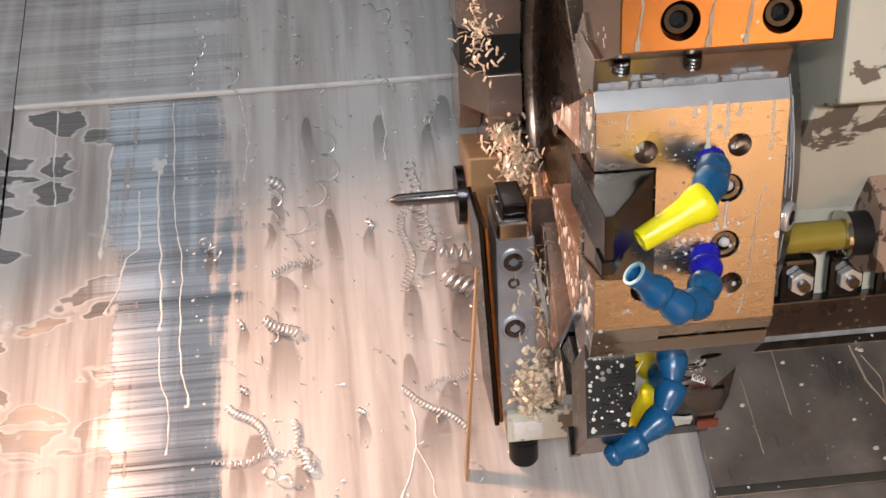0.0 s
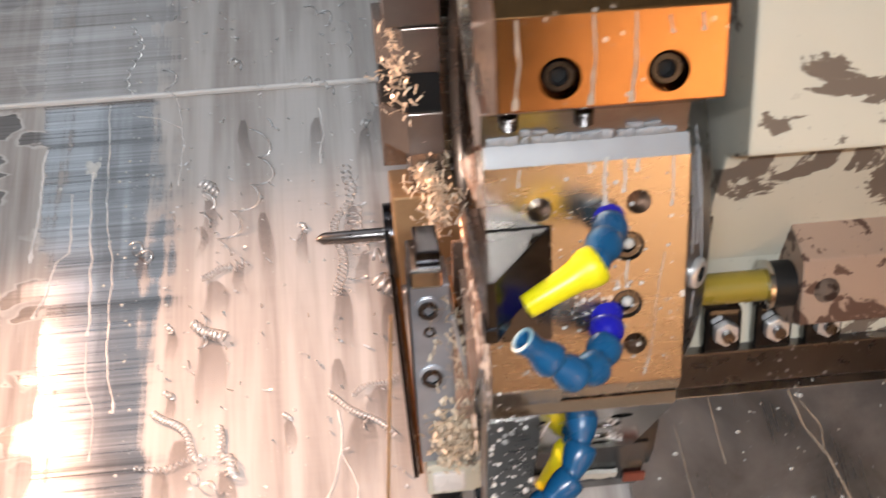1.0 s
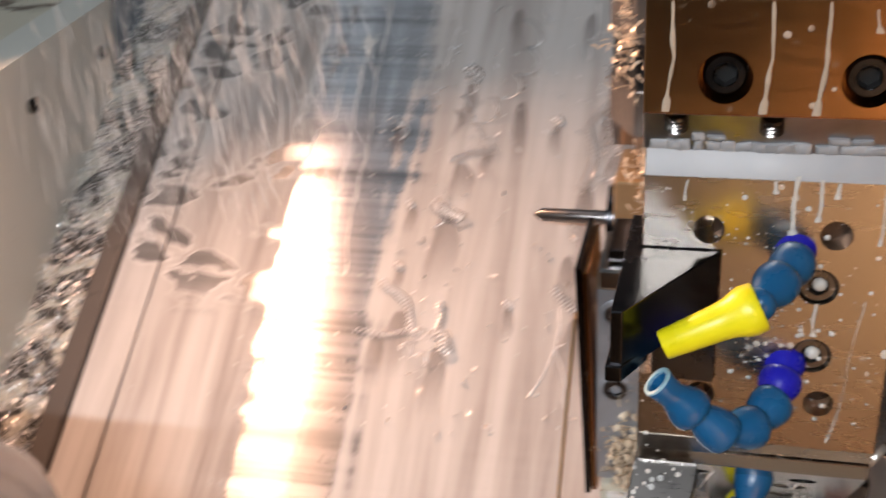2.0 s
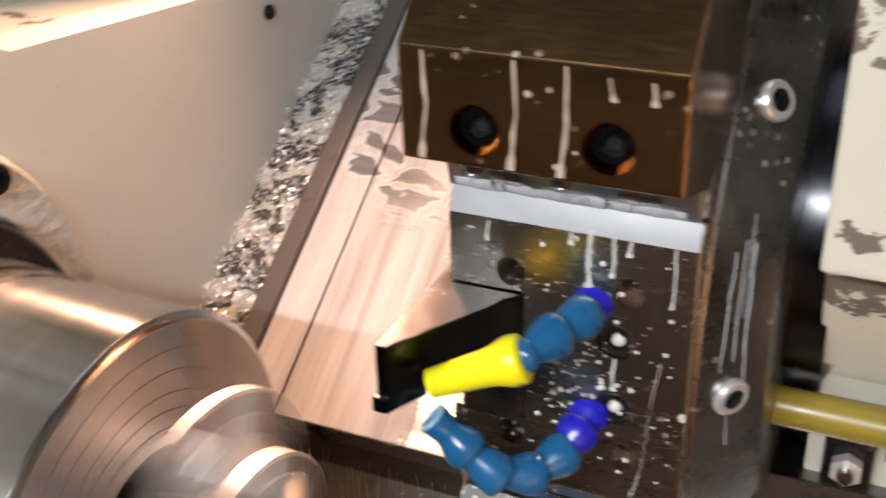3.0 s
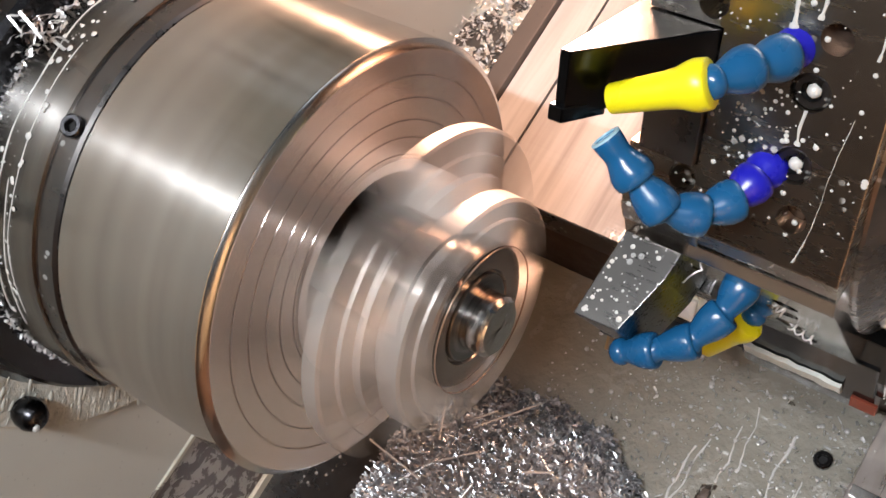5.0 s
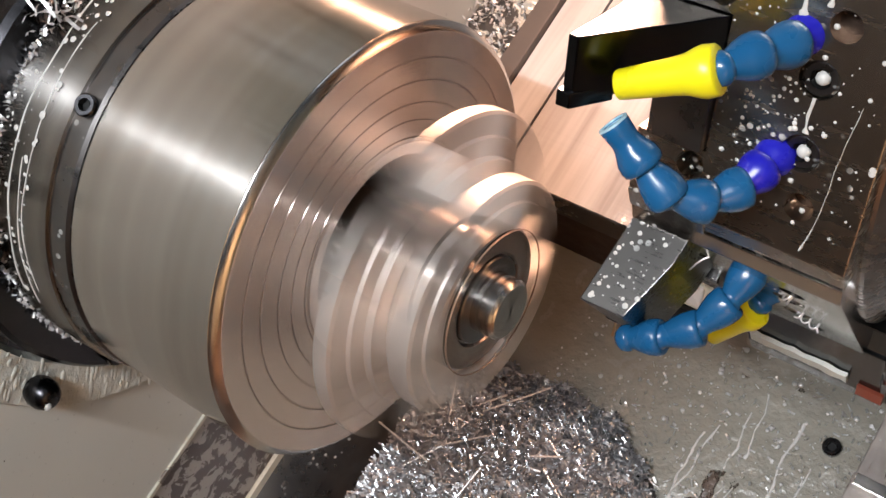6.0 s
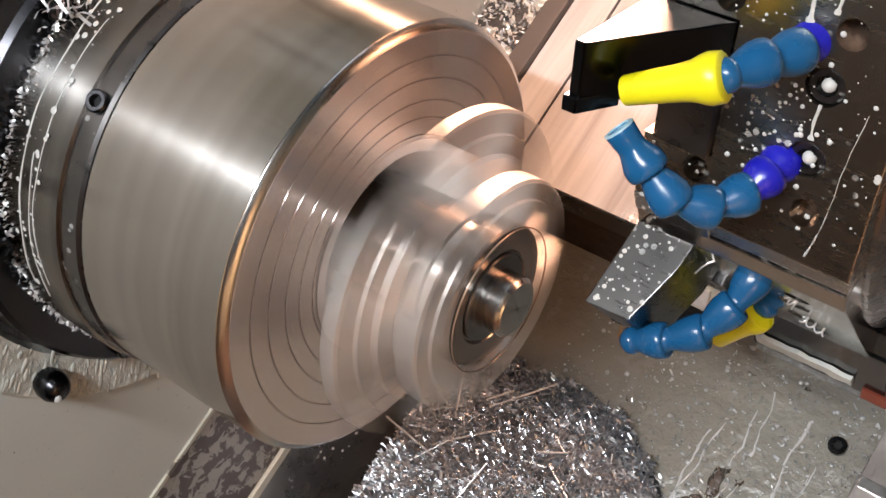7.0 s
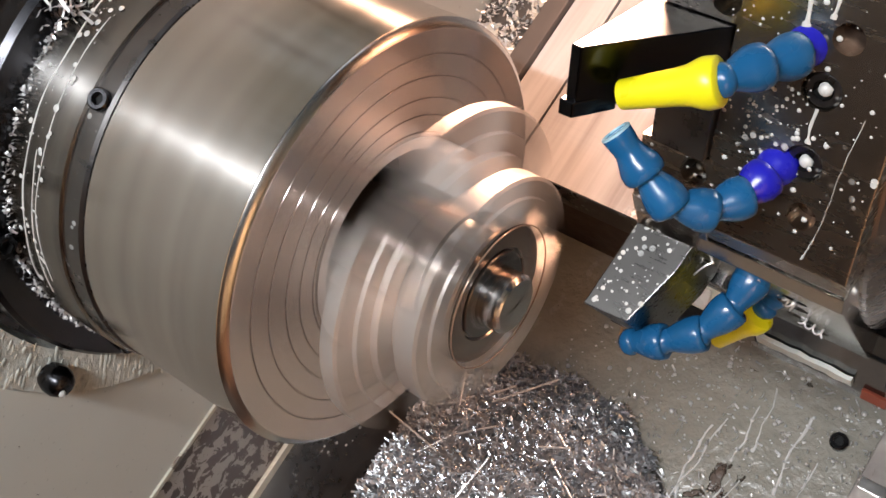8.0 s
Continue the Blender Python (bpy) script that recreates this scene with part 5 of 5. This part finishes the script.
chip_pile("cover_chips", 330, on_cover, (0.0014, 0.0060), "small bright bits of swarf stuck to the way cover")
TIGHT, LOOSE = "tight coiled steel chip stuck to the way cover", "loose wiry steel curl stuck to the way cover"
for p, q, r, n, w, lab in (
        ((0.118, 0.488), (0.130, 0.479), 0.004, 4, 0.0007, LOOSE), ((0.122, 0.480), (0.120, 0.452), 0.004, 1.5, 0.0006, LOOSE),
        ((0.170, 0.530), (0.143, 0.420), 0.0065, 4.5, 0.0005, LOOSE), ((0.118, 0.407), (0.138, 0.414), 0.0022, 7, 0.0008, TIGHT),
        ((0.138, 0.412), (0.150, 0.418), 0.004, 3, 0.0004, LOOSE), ((0.113, 0.370), (0.136, 0.358), 0.0040, 7, 0.0009, TIGHT),
        ((0.122, 0.378), (0.118, 0.350), 0.003, 2, 0.0005, LOOSE), ((0.094, 0.371), (0.099, 0.368), 0.0018, 2, 0.0006, LOOSE),
        ((0.094, 0.320), (0.100, 0.317), 0.0018, 3, 0.0006, LOOSE), ((0.172, 0.297), (0.178, 0.294), 0.0016, 3, 0.0005, LOOSE),
        ((0.240, 0.535), (0.246, 0.533), 0.003, 1.5, 0.0006, LOOSE), ((0.089, 0.308), (0.122, 0.272), 0.0024, 16, 0.0007, TIGHT),
        ((0.130, 0.293), (0.134, 0.272), 0.0022, 6, 0.0010, TIGHT), ((0.134, 0.270), (0.140, 0.257), 0.0040, 4, 0.0010, TIGHT),
        ((0.076, 0.272), (0.130, 0.270), 0.0016, 12, 0.0006, TIGHT), ((0.110, 0.262), (0.130, 0.250), 0.0035, 2, 0.0005, LOOSE),
        ((0.226, 0.494), (0.226, 0.462), 0.0035, 6, 0.0006, LOOSE), ((0.226, 0.462), (0.212, 0.384), 0.0030, 20, 0.0006, TIGHT),
        ((0.232, 0.455), (0.232, 0.415), 0.0055, 6, 0.0005, LOOSE), ((0.240, 0.412), (0.268, 0.408), 0.0055, 4, 0.0008, LOOSE),
        ((0.242, 0.392), (0.258, 0.377), 0.0065, 4, 0.0008, LOOSE), ((0.205, 0.310), (0.243, 0.273), 0.0022, 17, 0.0006, TIGHT),
        ((0.218, 0.306), (0.250, 0.318), 0.0018, 12, 0.0005, TIGHT), ((0.188, 0.446), (0.194, 0.441), 0.002, 3, 0.0008, LOOSE),
        ((0.070, 0.440), (0.082, 0.424), 0.0040, 2, 0.0006, LOOSE), ((0.140, 0.604), (0.150, 0.598), 0.0030, 2, 0.0005, LOOSE),
        ((0.170, 0.548), (0.174, 0.534), 0.0008, 1.5, 0.0006, LOOSE), ((0.205, 0.66), (0.224, 0.64), 0.0035, 2, 0.0005, LOOSE),
        ((0.198, 0.58), (0.222, 0.566), 0.0025, 4, 0.0005, LOOSE), ((0.232, 0.64), (0.238, 0.60), 0.0020, 3, 0.0004, LOOSE),
        ((0.060, 0.65), (0.066, 0.575), 0.0020, 8, 0.0004, LOOSE), ((0.090, 0.600), (0.096, 0.570), 0.0030, 1.5, 0.0004, LOOSE)):
    up = 0.0045 if p[1] > 0.576 else 0.001
    curl("steel_curl", p, q, r, n, w, lab, None, SHEET + up - 0.001)


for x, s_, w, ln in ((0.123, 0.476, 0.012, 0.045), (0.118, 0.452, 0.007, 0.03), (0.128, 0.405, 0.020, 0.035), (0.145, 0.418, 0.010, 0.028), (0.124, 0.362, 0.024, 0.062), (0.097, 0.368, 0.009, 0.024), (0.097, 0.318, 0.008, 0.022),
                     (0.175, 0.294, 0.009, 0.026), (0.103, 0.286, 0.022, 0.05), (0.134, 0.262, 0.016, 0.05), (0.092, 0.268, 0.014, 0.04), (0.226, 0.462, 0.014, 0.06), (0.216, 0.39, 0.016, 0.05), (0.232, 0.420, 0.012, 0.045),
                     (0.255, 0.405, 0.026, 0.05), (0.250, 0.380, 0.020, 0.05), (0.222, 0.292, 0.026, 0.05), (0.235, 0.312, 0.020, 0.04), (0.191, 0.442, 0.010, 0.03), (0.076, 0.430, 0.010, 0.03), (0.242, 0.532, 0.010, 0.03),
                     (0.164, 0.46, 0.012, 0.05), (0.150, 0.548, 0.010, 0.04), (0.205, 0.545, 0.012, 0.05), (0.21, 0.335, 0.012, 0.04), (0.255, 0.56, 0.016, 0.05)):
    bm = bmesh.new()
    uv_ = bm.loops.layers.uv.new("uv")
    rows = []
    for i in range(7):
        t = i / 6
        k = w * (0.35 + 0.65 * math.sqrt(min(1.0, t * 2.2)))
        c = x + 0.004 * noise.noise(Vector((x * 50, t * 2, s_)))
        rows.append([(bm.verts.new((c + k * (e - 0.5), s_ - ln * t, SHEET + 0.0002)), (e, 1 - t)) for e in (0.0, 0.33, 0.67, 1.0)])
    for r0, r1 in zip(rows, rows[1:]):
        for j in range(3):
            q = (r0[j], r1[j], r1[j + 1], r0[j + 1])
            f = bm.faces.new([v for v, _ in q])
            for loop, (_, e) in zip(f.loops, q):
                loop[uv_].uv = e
    mark = part("brown_mark", bm, BROWN_MARK)
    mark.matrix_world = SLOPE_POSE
    tagged(mark, "see-through brown mark below a stuck chip", "stain", "damp marks")


def run(points, width, label="thin run of milky coolant drying on the way cover", z0=SHEET):
    """A raised trickle of coolant along (x, s) points."""
    bm = bmesh.new()
    rows = []
    n = 14 * (len(points) - 1)
    for i in range(n + 1):
        f = i / n * (len(points) - 1)
        k = min(int(f), len(points) - 2)
        a, b = Vector(points[k]), Vector(points[k + 1])
        c = a.lerp(b, f - k)
        x = c.x + 0.0022 * noise.noise(Vector((c.y * 55, points[0][0] * 40, 1))) + 0.0007 * noise.noise(Vector((c.y * 210, points[0][0] * 60, 7)))
        w = 0.8 * width * (0.75 + 0.6 * noise.noise(Vector((c.y * 140, points[0][0] * 30, 5))))
        if i > n - 3:
            w *= 1.7
        rows.append([bm.verts.new((x + w * e, c.y, z0 + 0.0003 + h)) for e, h in ((-1, -0.0003), (-0.5, 0.0004), (0.5, 0.0004), (1, -0.0003))])
    for r0, r1 in zip(rows, rows[1:]):
        for j in range(3):
            bm.faces.new((r0[j], r0[j + 1], r1[j + 1], r1[j]))
    bmesh.ops.recalc_face_normals(bm, faces=bm.faces)
    ob = smooth(part("coolant_run", bm, MILK), 80)
    ob.matrix_world = SLOPE_POSE
    return tagged(ob, label, "coolant", "coolant runs")


for pts, w in (([(0.036, 0.508), (0.039, 0.435), (0.042, 0.388), (0.039, 0.369)], 0.0013), ([(0.046, 0.572), (0.049, 0.466), (0.055, 0.422), (0.054, 0.357), (0.060, 0.309)], 0.0009),
               ([(0.0, 0.533), (-0.001, 0.471), (-0.004, 0.432)], 0.0016), ([(0.022, 0.489), (0.024, 0.438), (0.014, 0.431), (0.008, 0.400), (0.003, 0.386)], 0.0011),
               ([(-0.043, 0.572), (-0.043, 0.526), (-0.039, 0.481)], 0.0010), ([(0.040, 0.365), (0.042, 0.330), (0.048, 0.303), (0.045, 0.277)], 0.0008), ([(0.069, 0.559), (0.087, 0.555), (0.102, 0.544)], 0.0006),
               ([(0.098, 0.575), (0.104, 0.530), (0.100, 0.490)], 0.0006), ([(0.209, 0.297), (0.209, 0.267), (0.198, 0.233)], 0.0009), ([(0.209, 0.267), (0.218, 0.243), (0.222, 0.210)], 0.0007), ([(0.207, 0.554), (0.210, 0.533), (0.206, 0.500)], 0.0008)):
    run(pts, w)
bm = bmesh.new()
for dx, ds, r in ((0, 0, 0.0042), (-0.003, 0.004, 0.0032), (0.0035, 0.003, 0.0028), (0.001, -0.006, 0.0026), (-0.004, -0.003, 0.0016), (0.005, 0.009, 0.0014)):
    blob(bm, Vector((0.0363 + dx, 0.512 + ds, SHEET)), r, 0.06, U * 0.9, V * 1.2, W, 4, 14)
splat = smooth(part("coolant_splat", bm, COOLANT), 80)
splat.matrix_world = SLOPE_POSE
tagged(splat, "thin round coolant splat at the head of a run", "coolant")

trickle = random.Random(8)
for i in range(16):
    x, s_ = trickle.uniform(0.085, 0.235), trickle.uniform(-0.02, 0.10)
    run([(x, s_), (x + trickle.gauss(0, 0.003), s_ - 0.03), (x + trickle.gauss(0, 0.004), s_ - trickle.uniform(0.04, 0.10))], trickle.uniform(0.0006, 0.0016), "milky coolant trickle on the lower panel", -0.3)


wet = random.Random(21)


def droplets(name, n, place, low, high, label, m, mat, key=False):
    bm = bmesh.new()
    for _ in range(n):
        p = Vector(place())
        blob(bm, p, low + (high - low) * wet.random() ** 3, 0.5, U, V, W, 3, 7)
    ob = smooth(part(name, bm, mat), 80)
    ob.matrix_world = m
    if key:
        CARRIED.append(ob)
    return tagged(ob, label, "coolant", kind="stuff")


def on_sheet():
    c = wet.random()
    if c < 0.35:
        x = 0.066 + wet.gauss(0, 0.004)
    elif c < 0.55:
        x = wet.gauss(0.16, 0.02)
    else:
        x = wet.uniform(-0.07, 0.36)
    s_ = wet.uniform(0.20, 0.75)
    return x, s_, SHEET + (0.0036 if s_ > 0.576 else 0.0001)


droplets("sheet_drops", 420, on_sheet, 0.0003, 0.0016, "small coolant drops on the way cover", SLOPE_POSE, COOLANT)
droplets("pan_drops", 900, lambda: (wet.uniform(-0.02, 0.26), wet.uniform(-0.12, 0.125), -0.2999), 0.0004, 0.0020, "wet drops and specks on the lower panel", SLOPE_POSE, CHIP_STEEL)
sc = socket_screw(None, Matrix.Translation((0.167, *(UP_SLOPE * 0.082 + OUT_SLOPE * -0.2950).yz)) @ along((0, 0, 0), OUT_SLOPE), 0.0058, BLACK_OXIDE, depth=0.005)
tagged(sc, "black socket screw in the lower panel", "screw")


def on_apron():
    t = wet.random()
    return wet.uniform(0.05, 0.26), -0.1845 - 0.052 * t, -0.1785 + 0.0795 * t


droplets("cover_drops", 90, on_apron, 0.0004, 0.0024, "dried coolant drops on the stained cover", turret_pose(0, 0), COOLANT, True)


def on_flange_side():
    a = wet.uniform(1.7, 3.6)
    return -0.1305 + 0.02 * wet.random(), 0.1087 * math.cos(a), 0.1087 * math.sin(a)


bm = bmesh.new()
for _ in range(150):
    p = Vector(on_flange_side())
    out_ = Vector((0, p.y, p.z)).normalized()
    blob(bm, p, 0.0003 + 0.0017 * wet.random() ** 3, 0.4, U, U.cross(out_), out_, 3, 7)
blob(bm, Vector((-0.1412, 0.1473 * math.cos(radians(241)) - 0.0035, 0.1473 * math.sin(radians(241)) - 0.002)), 0.0022, 0.8, V, W, U, 4, 10)
tagged(smooth(part("flange_drops", bm, COOLANT), 80), "white coolant drops on the spindle flange", "coolant", kind="stuff")

def arc_run(x, r, a0, a1, width):
    """A thin raised line of coolant round the flange."""
    bm = bmesh.new()
    rows = []
    for i in range(61):
        a = a0 + (a1 - a0) * i / 60
        c = x + 0.0022 * noise.noise(Vector((a * 3, x * 300, 2)))
        w = width * (0.8 + 0.8 * noise.noise(Vector((a * 7, x * 500, 6))))
        rows.append([bm.verts.new((c + w * e, (r + h) * math.cos(a), (r + h) * math.sin(a))) for e, h in ((-1, 0.0), (-0.4, 0.0004), (0.4, 0.0004), (1, 0.0))])
    for r0, r1 in zip(rows, rows[1:]):
        for j in range(3):
            bm.faces.new((r0[j], r0[j + 1], r1[j + 1], r1[j]))
    bmesh.ops.recalc_face_normals(bm, faces=bm.faces)
    return tagged(smooth(part("coolant_run", bm, COOLANT), 80), "thin line of dried coolant round the spindle flange", "coolant", "coolant runs")


arc_run(-0.1235, 0.1086, 1.75, 3.55, 0.0005)
arc_run(-0.1130, 0.1086, 2.3, 3.5, 0.0003)
arc_run(-0.1170, 0.1086, 2.9, 3.6, 0.0003)

# ---- falling spray ----
bm = bmesh.new()
for _ in range(1500):
    p = SLOPE_POSE @ Vector((0.06 - 0.21 * wet.random() ** 0.8, wet.uniform(0.34, 0.72), wet.uniform(-0.18, -0.05)))
    d = Vector((wet.gauss(0.18, 0.14), -0.1, -1)).normalized() * wet.uniform(0.014, 0.055)
    r = wet.uniform(0.00015, 0.00030)
    ring = [bm.verts.new(p + d * 0.6 + q * r) for q in (U, V, U * -1)]
    for tip in (bm.verts.new(p), bm.verts.new(p + d)):
        for j in range(3):
            bm.faces.new((ring[j], ring[(j + 1) % 3], tip))
bmesh.ops.recalc_face_normals(bm, faces=bm.faces)
spray = tagged(part("coolant_spray", bm, SPRAY), "thin streaks of falling coolant spray", "coolant", kind="stuff")


# ---- movement ----
def motions():
    rows = [(t, turret_pose(dx, ds)) for t, dx, ds in TRAVEL]
    for ob in CARRIED:
        walk(ob, rows)
    walk(spray, [(0.0, pose(0, 0.10, 0.42)), (1.0, pose(0, 0.08, 0.34)), (1.5, pose(0, 0.06, 0.25)), (1.8, pose(0, 0.02, 0.08)), (2.0, pose(0, 0.0, 0.0)), (2.3, pose(0, -0.01, -0.05)), (2.9, pose(0, -0.03, -0.26)), (3.3, pose(0, -0.04, -0.42)), (8.0, pose(0, -0.04, -0.46))])
    walk(chuck, [(i / FPS, pose(0, 0, 0, -88.0 * i)) for i in range(0, 241)])


motions()
